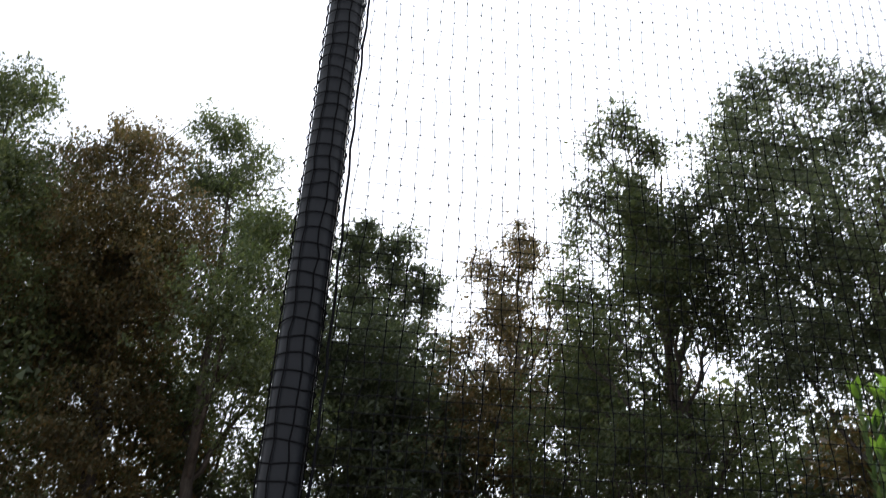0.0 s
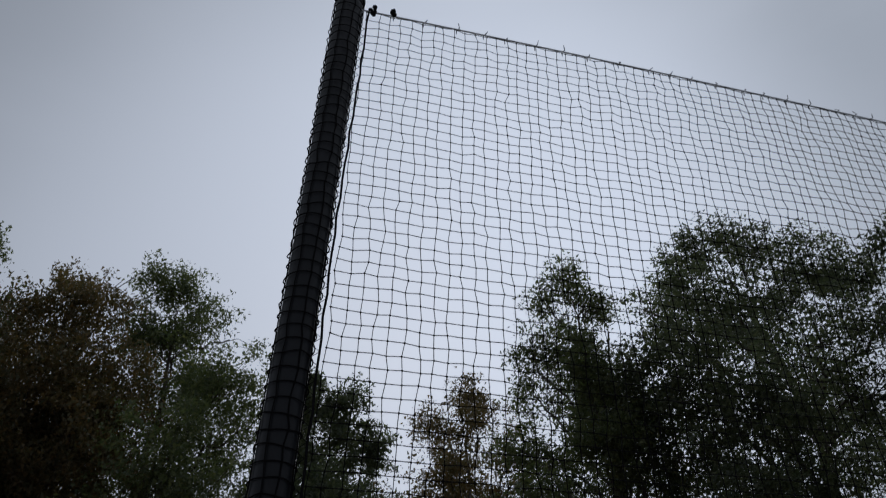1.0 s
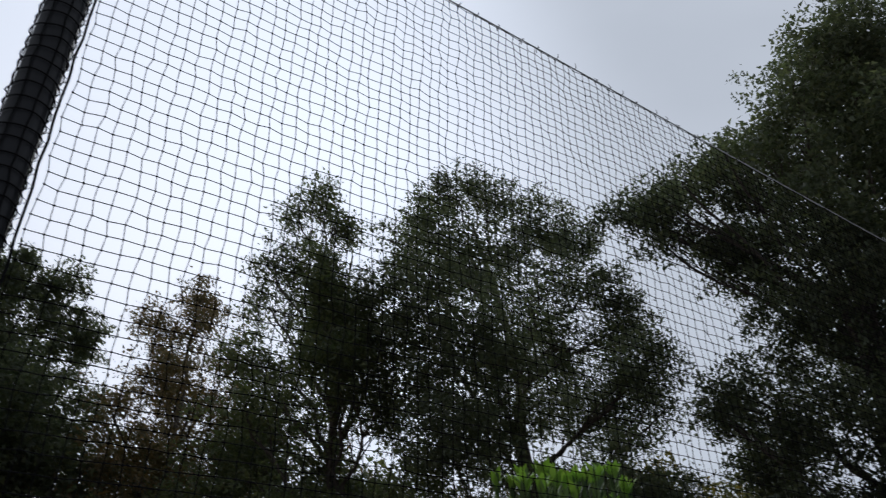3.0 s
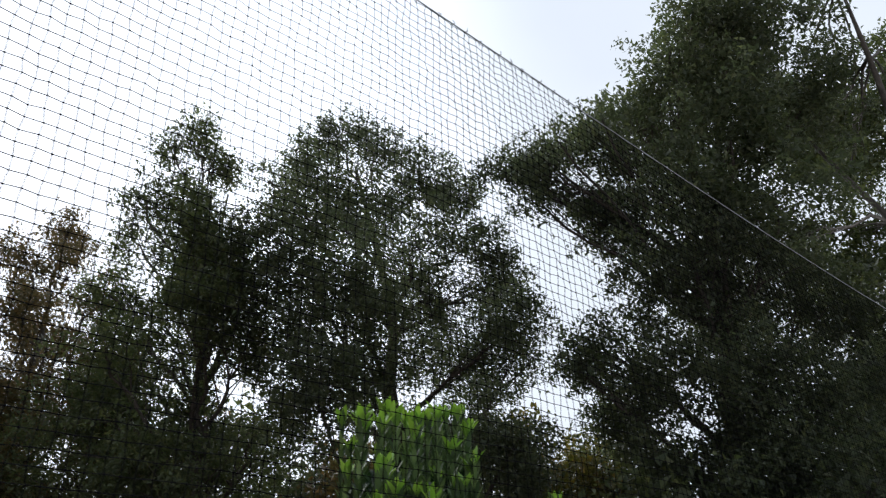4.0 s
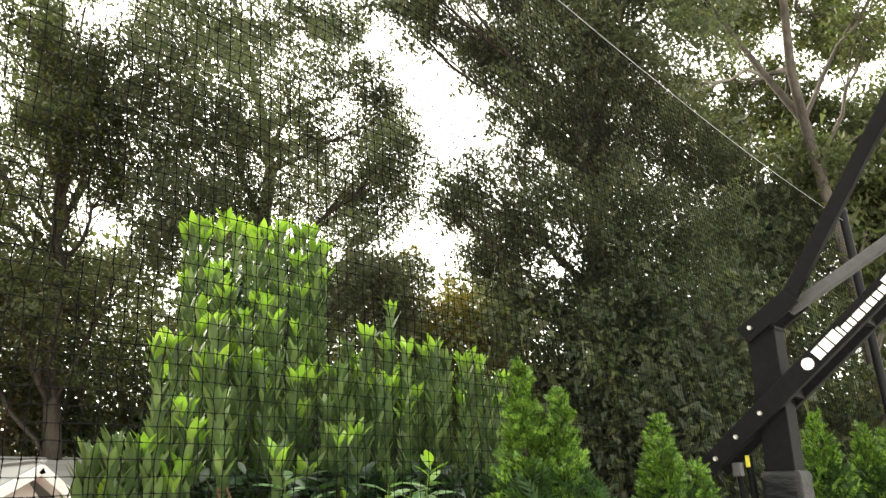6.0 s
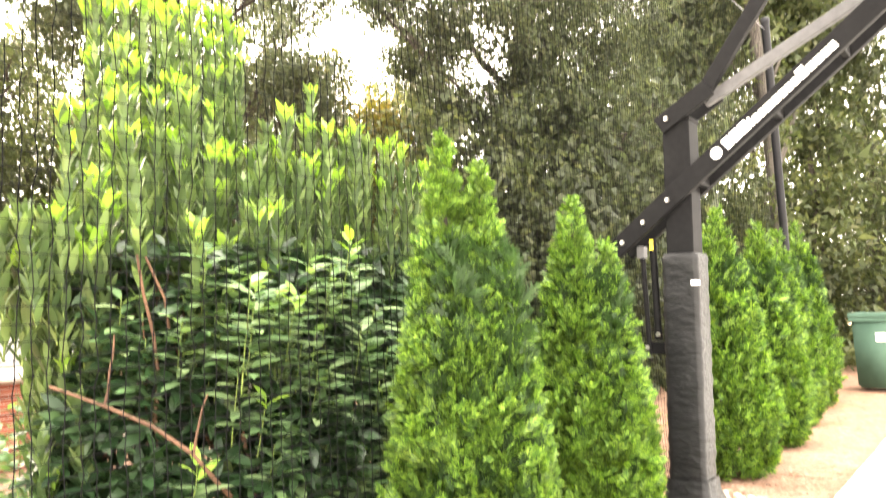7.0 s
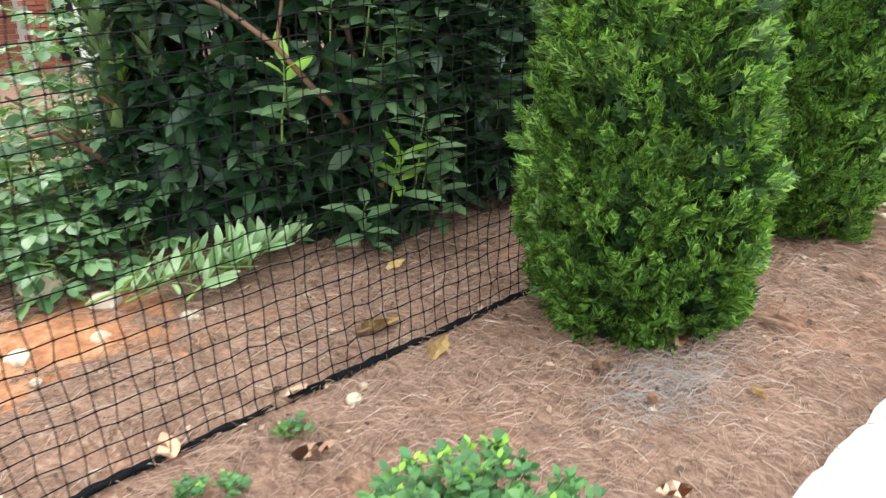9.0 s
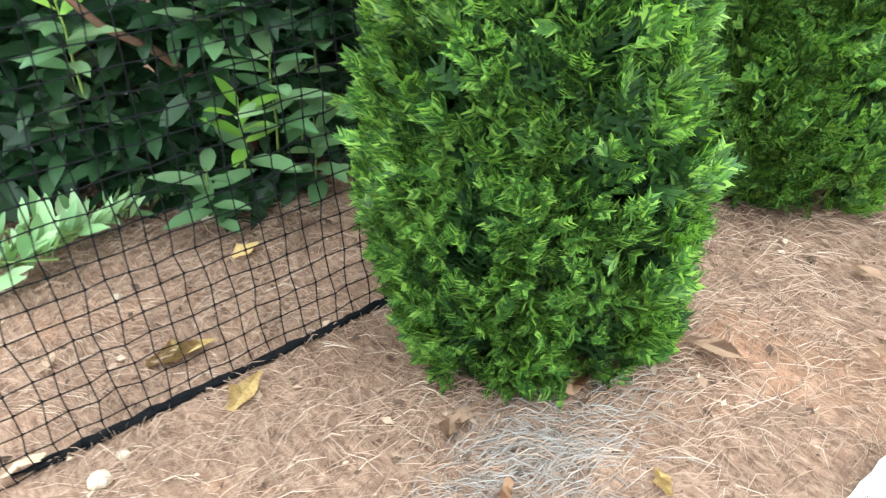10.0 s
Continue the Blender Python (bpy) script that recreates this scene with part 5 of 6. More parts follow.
# ---- brick house beyond the shrubs ----
def house():
    root = thing("house", (6.1, 9.2, -1.6), "red brick house with white trim and a grey shingle roof", "house")
    o = Vector((6.1, 9.2, -1.6))
    wall = part("wall", box((6.0, 0.2, 2.15), Vector((9.1, 9.31, -0.55)) - o), M_MORTAR, root)
    part("wall", box((0.2, 4.0, 2.15), Vector((6.2, 11.21, -0.55)) - o), M_MORTAR, root)
    wing = part("wall", box((3.2, 0.2, 2.15), Vector((4.5, 9.92, -0.55)) - o), M_MORTAR, root)
    part("soffit", box((6.4, 0.5, 0.06), Vector((9.1, 9.1, 0.5)) - o, 0.006), M_TRIM, root, "white painted soffit")
    part("fascia", box((6.4, 0.04, 0.2), Vector((9.1, 8.84, 0.6)) - o, 0.006), M_TRIM, root, "white painted fascia board")
    part("shutter", box((0.22, 0.04, 1.2), Vector((6.49, 9.17, -0.1)) - o, 0.006), M_POLE, root, "black louvred shutter")
    frame_ = part("window", box((0.5, 0.05, 1.2), Vector((6.87, 9.18, -0.1)) - o, 0.006), M_TRIM, root, "white framed window")
    part("pane", box((0.38, 0.03, 1.05), Vector((6.87, 9.15, -0.1)) - o, 0.003), M_GLASS, frame_)
    # roof with shingle courses
    a, b = Vector((0, 8.8, 0.68)), Vector((0, 12.2, 2.35))
    d = (b - a).normalized()
    up = Vector((0, -d.z, d.y))
    turn = Matrix.Rotation(math.atan2(d.z, d.y), 4, "X")
    roof = part("roof", box((6.5, (b - a).length, 0.06), Vector((9.1, 10.5, 1.515)) - up * 0.04 - o, 0.0, turn), M_MORTAR, root, "grey asphalt shingle roof")
    course = bpy.data.meshes.new("shingle_course")
    bm = box((6.5, 0.17, 0.012), (0, 0, 0), 0.002)
    bm.to_mesh(course)
    bm.free()
    course.materials.append(M_SHINGLE)
    k = 0
    while 0.08 + 0.14 * k < (b - a).length:
        ob = new("shingle_course", course)
        ob.parent = roof
        ob.matrix_local = Matrix.Translation(Vector((9.1, 0, 0)) + a + d * (0.08 + 0.14 * k) + up * 0.005 - o) @ turn @ Matrix.Rotation(radians(3), 4, "X")
        k += 1
    # white gable beside the roof
    gable = bmesh.new()
    pts = [(4.9, 0.7), (6.75, 0.7), (6.75, 1.45), (6.38, 1.92), (4.9, 1.0)]
    vs = [gable.verts.new(Vector((px, 8.62, pz)) - o) for px, pz in pts]
    face = gable.faces.new(vs)
    ext = bmesh.ops.extrude_face_region(gable, geom=[face])
    bmesh.ops.translate(gable, verts=[v for v in ext["geom"] if isinstance(v, bmesh.types.BMVert)], vec=(0, 0.15, 0))
    part("gable", gable, M_TRIM, root, "white painted gable wall")
    for (x0, z0), (x1, z1) in (((6.42, 2.02), (6.95, 1.6)), ((6.46, 2.02), (4.8, 1.02))):
        a2, b2 = Vector((x0, 8.45, z0)), Vector((x1, 8.45, z1))
        d2 = b2 - a2
        t2 = Matrix.Rotation(-math.atan2(d2.z, d2.x), 4, "Y")
        part("rake_board", box((d2.length, 0.35, 0.12), (a2 + b2) / 2 - o, 0.01, t2), M_TRIM, root, "white rake board")
        part("gable_roof", box((d2.length + 0.1, 1.2, 0.03), (a2 + b2) / 2 + Vector((0, 0.5, 0.085)) - o, 0.004, t2), M_SHINGLE, root)
    # bricks on the walls that show through the leaves
    brick = bpy.data.meshes.new("brick")
    bm = box((0.2, 0.02, 0.057), (0, 0, 0), 0.003)
    bm.to_mesh(brick)
    bm.free()
    brick.materials.append(M_BRICK)
    for host, x0, x1, yy in ((wall, 6.0, 8.4, 9.205), (wing, 4.4, 6.2, 9.815)):
        rows = 0
        z = -1.6
        while z < 0.42:
            px = x0 + 0.1 + (0.105 if rows % 2 else 0)
            while px < x1 - 0.08:
                if not (6.45 < px < 7.05 and -0.75 < z < 0.55 and host is wall):
                    ob = new("brick", brick)
                    ob.parent = host
                    ob.location = Vector((px, yy, z)) - o
                px += 0.21
            z += 0.0677
            rows += 1
    return root


house()


# ---- wheeled bin at the end of the row ----
def wheeled_bin(place):
    root = thing("wheeled_bin", place, "dark green plastic wheeled bin with a lid", "bin")
    bm = bmesh.new()
    bmesh.ops.create_cube(bm, size=1)
    for v in bm.verts:
        f = 0.5 + v.co.z
        v.co = Vector((v.co.x * (0.5 + 0.08 * f), v.co.y * (0.52 + 0.09 * f), 0.05 + f * 0.92))
    bmesh.ops.bevel(bm, geom=bm.edges[:], offset=0.03, segments=3, affect="EDGES")
    part("body", bm, M_BIN, root, smooth=True)
    part("rim", box((0.62, 0.68, 0.05), (0, 0, 0.97), 0.015), M_BIN, root)
    part("lid", box((0.62, 0.7, 0.07), (0, 0, 1.03), 0.03), M_BIN, root)
    part("label_patch", box((0.004, 0.14, 0.12), (-0.285, -0.05, 0.74), 0.001), M_WHITE, root, "white printed patch")
    for sy in (-0.2, 0.2):
        bm = bmesh.new()
        bmesh.ops.create_cone(bm, cap_ends=True, segments=20, radius1=0.1, radius2=0.1, depth=0.05)
        bmesh.ops.transform(bm, matrix=Matrix.Translation((0.22, sy, 0.1)) @ Matrix.Rotation(radians(90), 4, "X"), verts=bm.verts)
        part("wheel", bm, M_POLE, root)
    return root


wheeled_bin((14.6, -0.55, rise(14.6, -0.5)))


# ---- river stones and drain grate at the post's foot ----
def river_stones():
    pr = random.Random(9)
    shapes = []
    for k in range(5):
        bm = bmesh.new()
        bmesh.ops.create_icosphere(bm, subdivisions=2, radius=1)
        for v in bm.verts:
            v.co *= 1 + 0.22 * noise.noise(v.co * 1.1 + Vector((k * 5, 0, 0)))
            v.co.z *= 0.6
            v.co.x *= 1.2
        me = bpy.data.meshes.new("river_stone")
        bm.to_mesh(me)
        bm.free()
        for p in me.polygons:
            p.use_smooth = True
        me.materials.append(M_STONE)
        shapes.append(me)
    spots = []
    for _ in range(4000):
        if len(spots) >= 230:
            break
        x, y = pr.uniform(6.5, 8.0), pr.uniform(-1.03, -0.36)
        if abs(x - 6.98) < 0.21 and abs(y + 0.535) < 0.21:
            continue
        if x < 6.85 and y < -0.62 - 0.9 * (x - 6.5):
            continue
        r = pr.uniform(0.015, 0.034)
        if any((x - a) ** 2 + (y - b) ** 2 < (r + c) ** 2 * 0.8 for a, b, c in spots):
            continue
        spots.append((x, y, r))
    for x, y, r in spots:
        ob = new("river_stone", pr.choice(shapes))
        ob.matrix_basis = pose(x, y, rise(x, y) + 0.35 * r + 0.002, pr.uniform(-15, 15), pr.uniform(-15, 15), pr.uniform(0, 360)) @ Matrix.Scale(r, 4)
        tagged(ob, "smooth tan river stone in the bed round the post", "stone", "river stones round the post")


river_stones()


def drain_grate(place):
    root = thing("drain_grate", place, "small grey metal drain grate among the stones", "drain grate")
    for k in range(9):
        part("slat", box((0.008, 0.2, 0.012), (-0.1 + 0.025 * k, 0, 0.01), 0.001), M_GRATE, root)
    for sy in (-0.1, 0.1):
        part("rim", box((0.22, 0.012, 0.016), (0, sy, 0.01), 0.002), M_GRATE, root)
    for sx in (-0.112, 0.112):
        part("rim", box((0.012, 0.212, 0.016), (sx, 0, 0.01), 0.002), M_GRATE, root)


drain_grate((7.3, -0.85, rise(7.3, -0.85) + 0.028))


# ---- litter on the ground ----
def straw():
    """Loose pine needles over the bed, in bundles that cross one another."""
    rng = np.random.default_rng(41)

    def lay(name, label, n, x0, x1, y0, y1, mat, centre=None, slab=False):
        if centre is None:
            P = np.stack([rng.uniform(x0, x1, n), rng.uniform(y0, y1, n)], -1)
            dist = np.hypot(P[:, 0] - 3.6, P[:, 1] + 1.4)
            P = P[rng.random(len(P)) < np.clip(2.4 / (dist + 0.2), 0.2, 1) * np.clip((P[:, 0] - 0.6) / 2.2, 0, 1)]
        else:
            P = np.array(centre) + rng.normal(size=(n, 2)) * np.array((0.13, 0.075))
        m = len(P)
        Z = np.array([rise(x, y) + 0.018 * noise.noise(Vector((x * 1.7, y * 1.7, 0))) + 0.012 * noise.noise(Vector((x * 5, y * 5, 3))) - (0.03 * min(1, (-0.6 - y) / 0.4) if y < -0.6 else 0) for x, y in P])
        if slab:
            Z = np.array([rise(x, -1) + 0.018 for x, _ in P])
        a = rng.uniform(0, 6.3, m)
        bundle = np.array([noise.noise(Vector((x * 4, y * 4, 7))) for x, y in P]) * 4
        a = np.where(rng.random(m) < 0.4, bundle + rng.normal(size=m) * 0.35, a)
        L = rng.uniform(0.035, 0.12, m)
        curve = rng.normal(size=m) * 0.25
        lift = rng.random(m) ** 2 * 0.02 + 0.002
        V, F = [], []
        w = 0.0006
        for t, (wt, up) in enumerate(((1, 0), (1, 1), (0.4, 0.2))):
            ang = a + curve * t * 0.5
            along = L * t * 0.5
            cx, cy = P[:, 0] + np.cos(ang) * along, P[:, 1] + np.sin(ang) * along
            nx, ny = -np.sin(ang) * w * wt, np.cos(ang) * w * wt
            z = Z + 0.004 + lift * up
            V += [np.stack([cx - nx, cy - ny, z], -1), np.stack([cx + nx, cy + ny, z + 0.0012], -1)]
        V = np.stack(V, 1)
        f = np.array([(0, 2, 3, 1), (2, 4, 5, 3)])
        F = (f[None] + (np.arange(m) * 6)[:, None, None]).reshape(-1, 4)
        ob = mesh_object(name, V.reshape(-1, 3), F, mat)
        tagged(ob, label, "pine straw", kind="stuff")

    lay("pine_straw", "loose brown pine needles spread over the bed", 108000, 0.6, 9.5, -1.12, 1.6, M_NEEDLE)
    lay("court_edge_straw", "stray pine needles lying over the court's edge", 420, 3.0, 8.5, -1.1, -1.045, M_NEEDLE, slab=True)
    lay("pale_pine_straw", "patch of bleached grey pine needles", 800, 0, 0, 0, 0, M_GREY_NEEDLE, centre=(4.78, -0.6))

    # crumbs of bark and broken leaf among the needles
    n = 5200
    P = np.stack([rng.uniform(2.7, 9.0, n), rng.uniform(-1.03, 1.2, n)], -1)
    Z = np.array([rise(x, y) + 0.018 * noise.noise(Vector((x * 1.7, y * 1.7, 0))) + 0.012 * noise.noise(Vector((x * 5, y * 5, 3))) - (0.03 * min(1, (-0.6 - y) / 0.4) if y < -0.6 else 0) for x, y in P])
    at = np.concatenate([P, (Z + 0.008 + 0.008 * rng.random(n))[:, None]], 1)
    a = rng.uniform(0, 6.3, n)
    ways = np.stack([np.cos(a), np.sin(a), rng.normal(size=n) * 0.25], -1)
    ups = np.stack([rng.normal(size=n) * 0.4, rng.normal(size=n) * 0.4, np.ones(n)], -1)
    ob = mesh_object("leaf_litter", *scatter(KITE, at, ways, ups, 0.008 + 0.03 * rng.random(n) ** 2.5), M_CRUMB)
    tagged(ob, "crumbs of bark and broken dry leaf in the straw", "litter", kind="stuff")


straw()


def lobed_leaf(lobes, seed, material):
    """A dry leaf with a wavy or lobed outline, curled, with some thickness."""
    pr = random.Random(seed)
    bm = bmesh.new()
    mid = [bm.verts.new((x, 0, 0.05 * math.sin(3 * x + seed))) for x in np.linspace(0, 1, 6)]
    for side in (1, -1):
        edge = []
        for k in range(6):
            f = k / 5
            w = 0.3 * math.sin(math.pi * (0.08 + 0.9 * f)) * (1 + (0.5 * math.cos(f * math.pi * lobes * 2) if lobes else 0)) * pr.uniform(0.65, 1.15)
            edge.append(bm.verts.new((f + (0.04 if lobes else 0) * math.sin(f * 20), side * max(0.012, w), 0.05 * math.sin(3 * f + seed) + 0.2 * w * pr.uniform(-0.2, 1.2))))
        for k in range(5):
            q = (mid[k], mid[k + 1], edge[k + 1], edge[k])
            bm.faces.new(q if side > 0 else q[::-1])
    bmesh.ops.solidify(bm, geom=bm.faces[:], thickness=0.012)
    me = bpy.data.meshes.new("fallen_leaf")
    bm.to_mesh(me)
    bm.free()
    me.materials.append(material)
    return me


def fallen_leaves():
    shapes = {"dry": [lobed_leaf(0, 1, M_DRY), lobed_leaf(2, 2, M_DRY), lobed_leaf(0, 3, M_DRY), lobed_leaf(1, 7, M_DRY), lobed_leaf(2, 9, M_DRY)], "gold": [lobed_leaf(2, 5, M_GOLD)]}
    spots = [(4.38, -0.1, 0.115, 25, "gold"), (4.3, 0.17, 0.16, -12, "gold"), (3.84, -0.2, 0.11, -20, "dry"), (4.68, -0.46, 0.1, 20, "dry"), (4.66, -0.66, 0.06, 40, "dry"), (5.3, -0.55, 0.15, 35, "gold"), (5.85, -0.78, 0.1, 70, "dry"),
             (5.32, -0.72, 0.13, 100, "dry"), (4.95, -0.55, 0.14, 30, "dry"), (3.63, -0.02, 0.1, 80, "dry"), (3.36, -0.05, 0.09, 120, "dry"), (4.66, 0.45, 0.09, 10, "gold"), (4.9, -0.85, 0.07, 60, "gold"), (3.4, -0.25, 0.1, 10, "dry"), (6.2, -0.7, 0.09, 140, "dry"), (5.6, -0.9, 0.06, 200, "dry"), (4.1, 0.3, 0.07, 45, "dry"), (7.9, -0.7, 0.1, 10, "dry"), (8.8, -0.75, 0.1, 80, "dry"), (4.45, -0.9, 0.09, 150, "dry"), (3.95, 0.02, 0.09, 10, "dry")]
    pr = random.Random(6)
    for x, y, r, turn, which in spots:
        ob = new("fallen_leaf", pr.choice(shapes[which]))
        ob.matrix_basis = pose(x, y, rise(x, y) + 0.022, pr.uniform(-12, 12), pr.uniform(-8, 8), turn) @ Matrix.Scale(r, 4)
        tagged(ob, "tan and gold fallen leaf on the pine straw" if which == "gold" else "curled dry brown leaf on the pine straw", "leaf", "fallen leaves on the straw")


fallen_leaves()


def pale_stones():
    pr = random.Random(12)
    for x, y, r in ((4.1, -0.1, 0.024), (4.16, -0.06, 0.014), (4.66, -0.66, 0.012), (3.7, 1.12, 0.085), (3.82, 0.88, 0.055), (3.72, 0.66, 0.035), (3.98, 0.62, 0.025), (3.5, 0.7, 0.04), (4.35, 0.5, 0.014), (4.72, 0.72, 0.03), (3.5, 0.55, 0.02), (4.0, 0.6, 0.015)):
        bm = bmesh.new()
        bmesh.ops.create_icosphere(bm, subdivisions=2, radius=r)
        for v in bm.verts:
            v.co *= 1 + 0.3 * noise.noise(v.co / r * 0.9 + Vector((x * 9, y, 0)))
            v.co.z *= 0.65
        ob = part("field_stone", bm, M_STONE, None)
        ob.location = (x, y, rise(x, y) + r * 0.3)
        tagged(ob, "rough pale field stone lying on the ground", "stone", "loose pale stones")


pale_stones()


def clay_heap():
    """Spilled red clay: a low uneven mound with clods, thinning out at a ragged edge."""
    bm = bmesh.new()
    n, m = 64, 48
    grid = [[bm.verts.new((0, 0, 0)) for _ in range(m)] for _ in range(n)]
    for i in range(n):
        for j in range(m):
            x, y = 2.95 + 1.15 * i / (n - 1), 0.15 + 0.95 * j / (m - 1)
            e = 0.8 - math.hypot((x - 3.58) / 0.4, (y - 0.72) / 0.34) + 0.7 * noise.noise(Vector((x * 4, y * 4, 1))) + 0.25 * noise.noise(Vector((x * 13, y * 13, 4)))
            h = 0.03 * max(-1.0, min(1.0, e)) + 0.012 * noise.noise(Vector((x * 9, y * 9, 2))) + 0.01 * noise.noise(Vector((x * 26, y * 26, 2)))
            grid[i][j].co = (x, y, rise(x, y) + h - (0.06 if min(i, n - 1 - i, j, m - 1 - j) < 2 else 0))
    for i in range(n - 1):
        for j in range(m - 1):
            bm.faces.new((grid[i][j], grid[i + 1][j], grid[i + 1][j + 1], grid[i][j + 1]))
    tagged(part("clay_heap", bm, M_CLAY, None, smooth=True), "low heap of spilled orange red clay", "soil", kind="structure")


clay_heap()


# ---- cut laurel branches lying behind the net ----
WIDE = blade(0.31, 4, 0.12, 0.25)


def cut_branch(place, turn, length, seed):
    root = thing("cut_branch", place, "cut laurel branch with limp pale leaves on the ground", "branch", "laurel clippings")
    rng, pr = np.random.default_rng(seed), random.Random(seed)
    stem = bend((0, 0, 0.02), (length, 0, 0.05), 0.006, 0.003, 6, 0.03, 0.012, pr)
    v, f = tubes([stem], 6)
    mesh_object("stem", v, f, M_GREEN_STEM, root, True)
    n = int(length / 0.024)
    P = np.array([(length * (0.12 + 0.88 * k / n), 0, 0.04) for k in range(n)]) + rng.normal(size=(n, 3)) * 0.006
    a = np.array([k * 2.4 for k in range(n)]) + rng.normal(size=n) * 0.3
    W = np.stack([0.5 + 0 * a, 0.7 * np.cos(a), 0.35 + 0.9 * np.abs(np.sin(a))], -1) + rng.normal(size=(n, 3)) * 0.35
    U = np.stack([-0.6 + 0 * a, -0.4 * np.cos(a), 1 + 0 * a], -1) + rng.normal(size=(n, 3)) * 0.7
    v, f = scatter(WIDE, P, W, U, 0.075 + 0.055 * rng.random(n))
    tagged(mesh_object("foliage", v, f, M_CUT, root), kind="stuff")
    root.rotation_euler = (0, 0, radians(turn))
    return root


for k, (x, y, turn, length) in enumerate(((3.75, 0.85, -18, 0.55), (3.85, 0.78, 0, 0.6), (3.9, 0.95, -8, 0.5), (4.1, 0.72, 14, 0.45), (4.25, 0.78, 8, 0.5), (4.35, 0.86, -4, 0.4), (4.0, 0.66, 24, 0.35))):
    cut_branch((x, y, rise(x, y) + 0.02), turn, length, 80 + k)


# ---- seedlings ----
OVAL = blade(0.62, 3, 0.1, 0.1)


def seedling_bush(place, radius, height, stems, seed, label, name="seedling_bush", leaf=1.0):
    root = thing(name, place, label, "plant")
    rng, pr = np.random.default_rng(seed), random.Random(seed)
    paths, old, young = [], ([], [], [], []), ([], [], [], [])
    for k in range(stems):
        a, d = pr.uniform(0, 6.3), radius * math.sqrt(pr.random())
        tipz = height * (1 - 0.45 * (d / radius) ** 2) * pr.uniform(0.7, 1.1)
        b = (0.25 * d * math.cos(a), 0.25 * d * math.sin(a), 0)
        e = (d * math.cos(a), d * math.sin(a), tipz)
        path = bend(b, e, 0.0028, 0.0012, 5, 0.02, 0.008, pr)
        paths.append(path)
        for j in range(9):
            q = path[1 + j % 5][0] if j < 5 else path[5][0]
            for side in (0, 3.14):
                t = a + j * 1.57 + side
                values = (np.array(q) + rng.normal(size=3) * 0.008, (math.cos(t), math.sin(t), 0.3 if j < 5 else 0.9), (-0.4 * math.cos(t), -0.4 * math.sin(t), 1.0), leaf * pr.uniform(0.025, 0.047) * (1 if j < 5 else 0.7))
                for store, value in zip(young if j > 6 and k % 3 == 0 else old, values):
                    store.append(value)
    v, f = tubes(paths, 4)
    tagged(mesh_object("stem_wood", v, f, M_STEM, root), kind="stuff")
    for part_name, bank, mat in (("foliage", old, M_SPROUT), ("new_foliage", young, M_SPROUT_TIP)):
        P, W, U, S = (np.array(q) for q in bank)
        v, f = scatter(OVAL, P, W, U + rng.normal(size=U.shape) * 0.3, S)
        tagged(mesh_object(part_name, v, f, mat, root), kind="stuff")
    return root


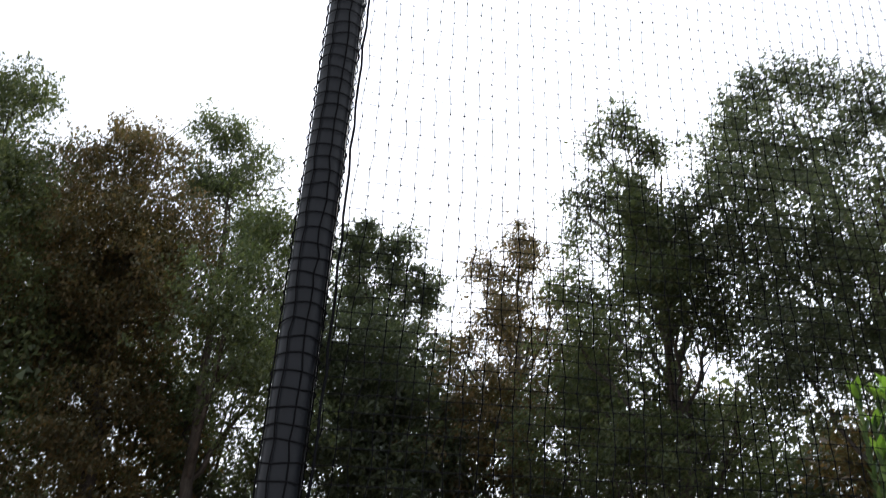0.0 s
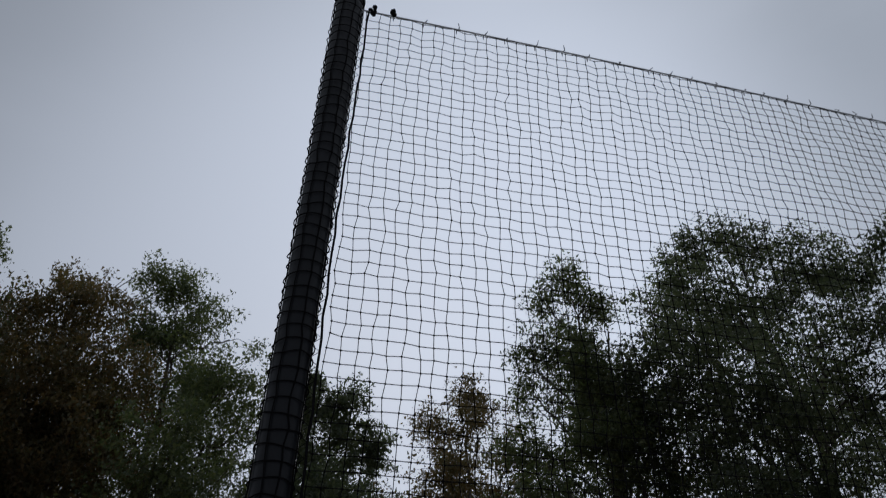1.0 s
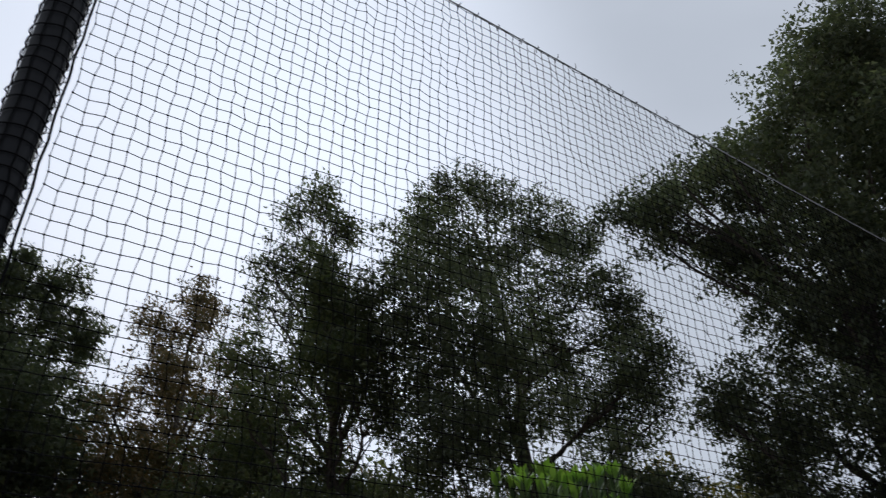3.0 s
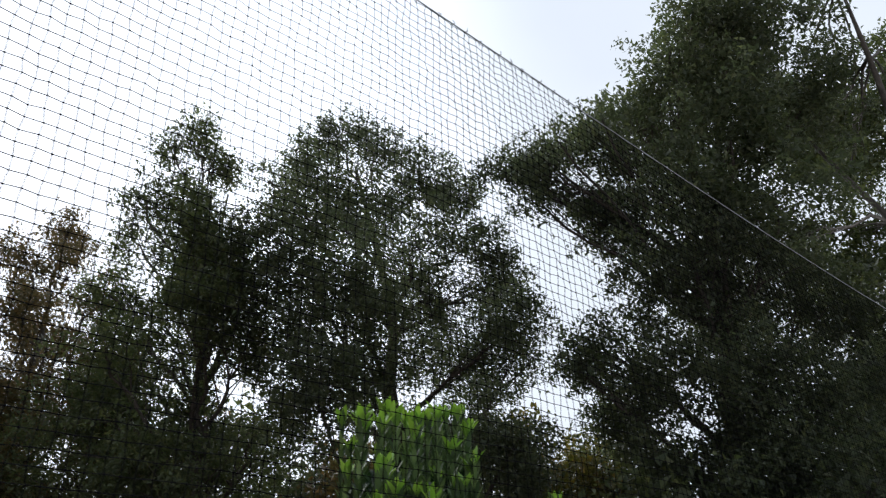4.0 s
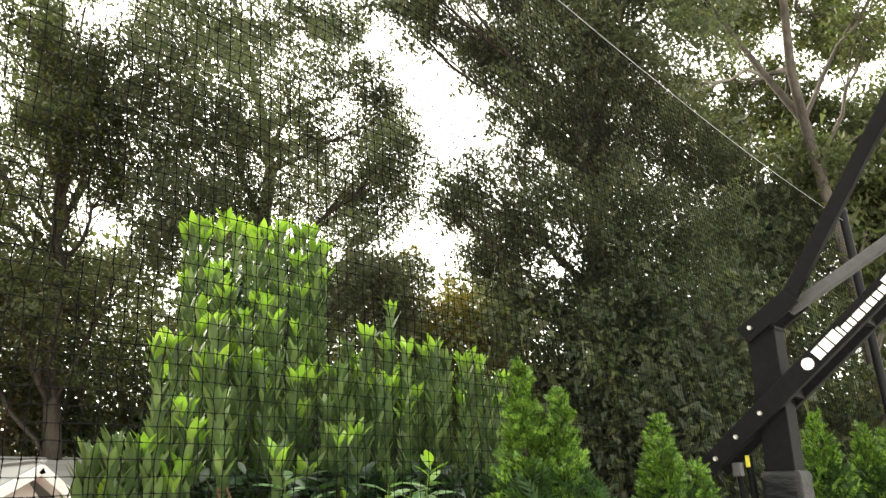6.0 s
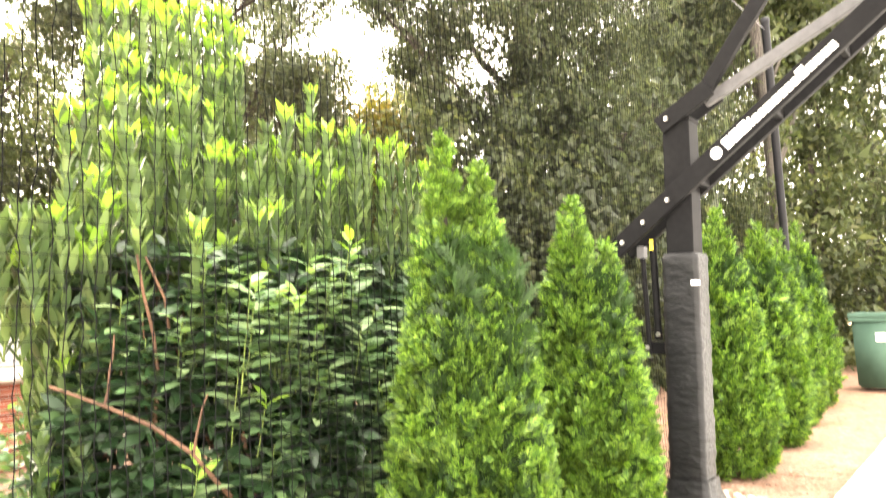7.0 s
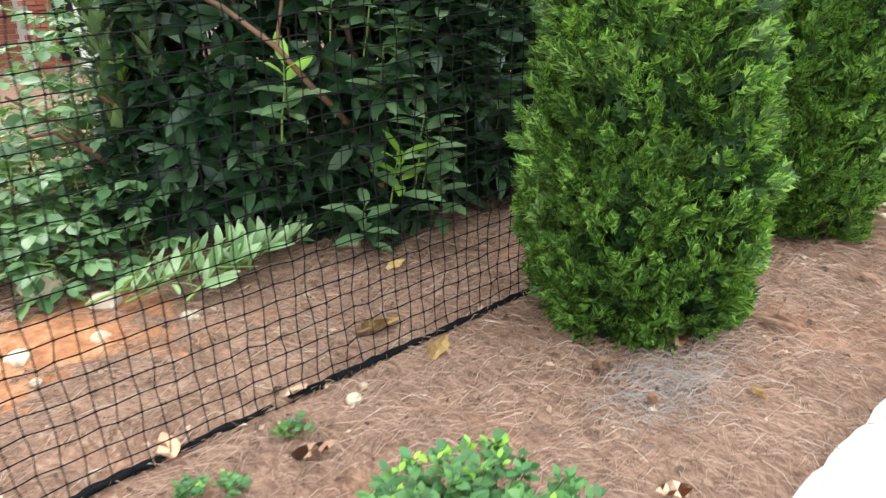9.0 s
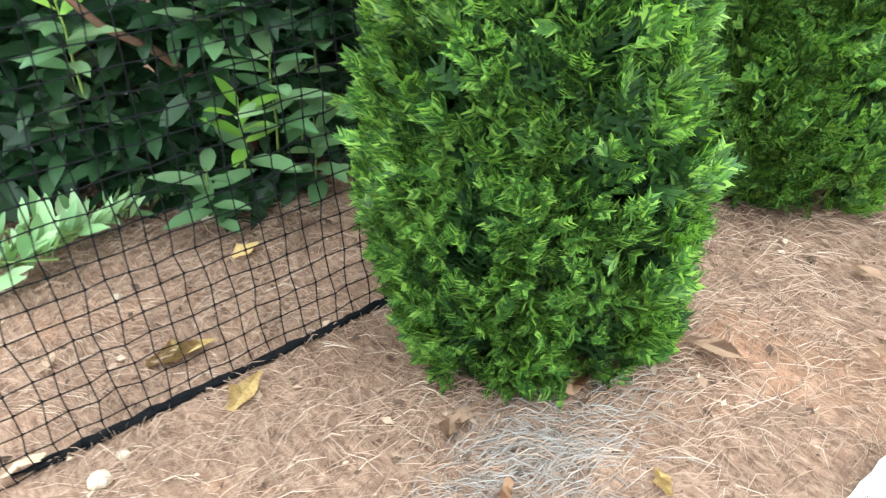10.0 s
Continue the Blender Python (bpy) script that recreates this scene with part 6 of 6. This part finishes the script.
def sapling(place, height, radius, count, seed):
    """An airy broad-leaved sapling: thin stem, a few spreading twigs, wide pale leaves held level."""
    root = thing("sapling", place, "airy young broad-leaved sapling with pale green leaves", "plant", "saplings beside the laurel")
    rng, pr = np.random.default_rng(seed), random.Random(seed)
    paths = [bend((0, 0, -0.03), (pr.uniform(-0.05, 0.05), pr.uniform(-0.05, 0.05), height), 0.006, 0.002, 7, 0, 0.02, pr)]
    P, W, U, S = [], [], [], []
    for k in range(count):
        a, f = k * 2.4 + seed, 0.25 + 0.75 * k / count
        b = paths[0][min(7, int(f * 7))][0]
        reach = radius * (1.2 - 0.7 * f)
        twig = bend(b, (b[0] + reach * math.cos(a), b[1] + reach * math.sin(a), b[2] + 0.25 * reach), 0.0025, 0.001, 5, -0.01, 0.01, pr)
        paths.append(twig)
        for j in range(2, 6):
            for side in (-1, 1):
                t = a + side * (0.9 if j < 5 else 0.3)
                P.append(np.array(twig[j][0]))
                W.append((math.cos(t), math.sin(t), -0.1))
                U.append((0, 0, 1.0))
                S.append(pr.uniform(0.045, 0.085))
    v, f = tubes(paths, 4)
    tagged(mesh_object("stem_wood", v, f, M_GREEN_STEM, root, True), kind="stuff")
    U = np.array(U) + rng.normal(size=(len(U), 3)) * 0.3
    v, f = scatter(OVAL, np.array(P), np.array(W) + rng.normal(size=(len(P), 3)) * 0.2, U, np.array(S))
    tagged(mesh_object("foliage", v, f, M_WEED, root), kind="stuff")
    return root


sapling_places = [(3.86, 1.55, 0.82, 0.3, 20), (3.62, 1.25, 0.4, 0.22, 16), (3.95, 1.35, 0.55, 0.24, 18), (4.05, 1.75, 0.8, 0.28, 20), (3.78, 1.85, 0.6, 0.28, 18), (4.15, 2.1, 0.9, 0.3, 20), (3.55, 1.6, 0.5, 0.25, 16), (3.75, 1.05, 0.26, 0.18, 12)]
sapling_places += [(3.7, 1.4, 0.62, 0.26, 20), (4.05, 1.45, 0.7, 0.26, 20), (3.92, 1.9, 0.72, 0.3, 20), (4.3, 1.9, 1.0, 0.3, 22), (4.2, 1.55, 0.62, 0.26, 18), (3.98, 2.3, 0.8, 0.3, 20), (4.35, 2.4, 1.05, 0.32, 22), (3.6, 1.9, 0.45, 0.28, 16), (4.1, 1.2, 0.34, 0.2, 14), (3.85, 1.2, 0.42, 0.22, 16)]
for k, (x, y, h, r, n) in enumerate(sapling_places):
    sapling((x, y, rise(x, y)), h * (0.6 if x < 4.0 else 1.0), r, n, 120 + k)

seedling_bush((3.98, -0.71, rise(4, -0.71)), 0.24, 0.17, 84, 91, "low leafy green seedling bush growing through the straw")
for k, (x, y) in enumerate(((3.62, -0.14), (3.72, -0.2), (3.5, -0.3), (3.75, -0.4), (3.9, -0.12), (3.28, -0.12))):
    seedling_bush((x, y, rise(x, y)), 0.05, 0.03, 4, 95 + k, "tiny green weed seedling in the pine straw", "weed", 0.6)
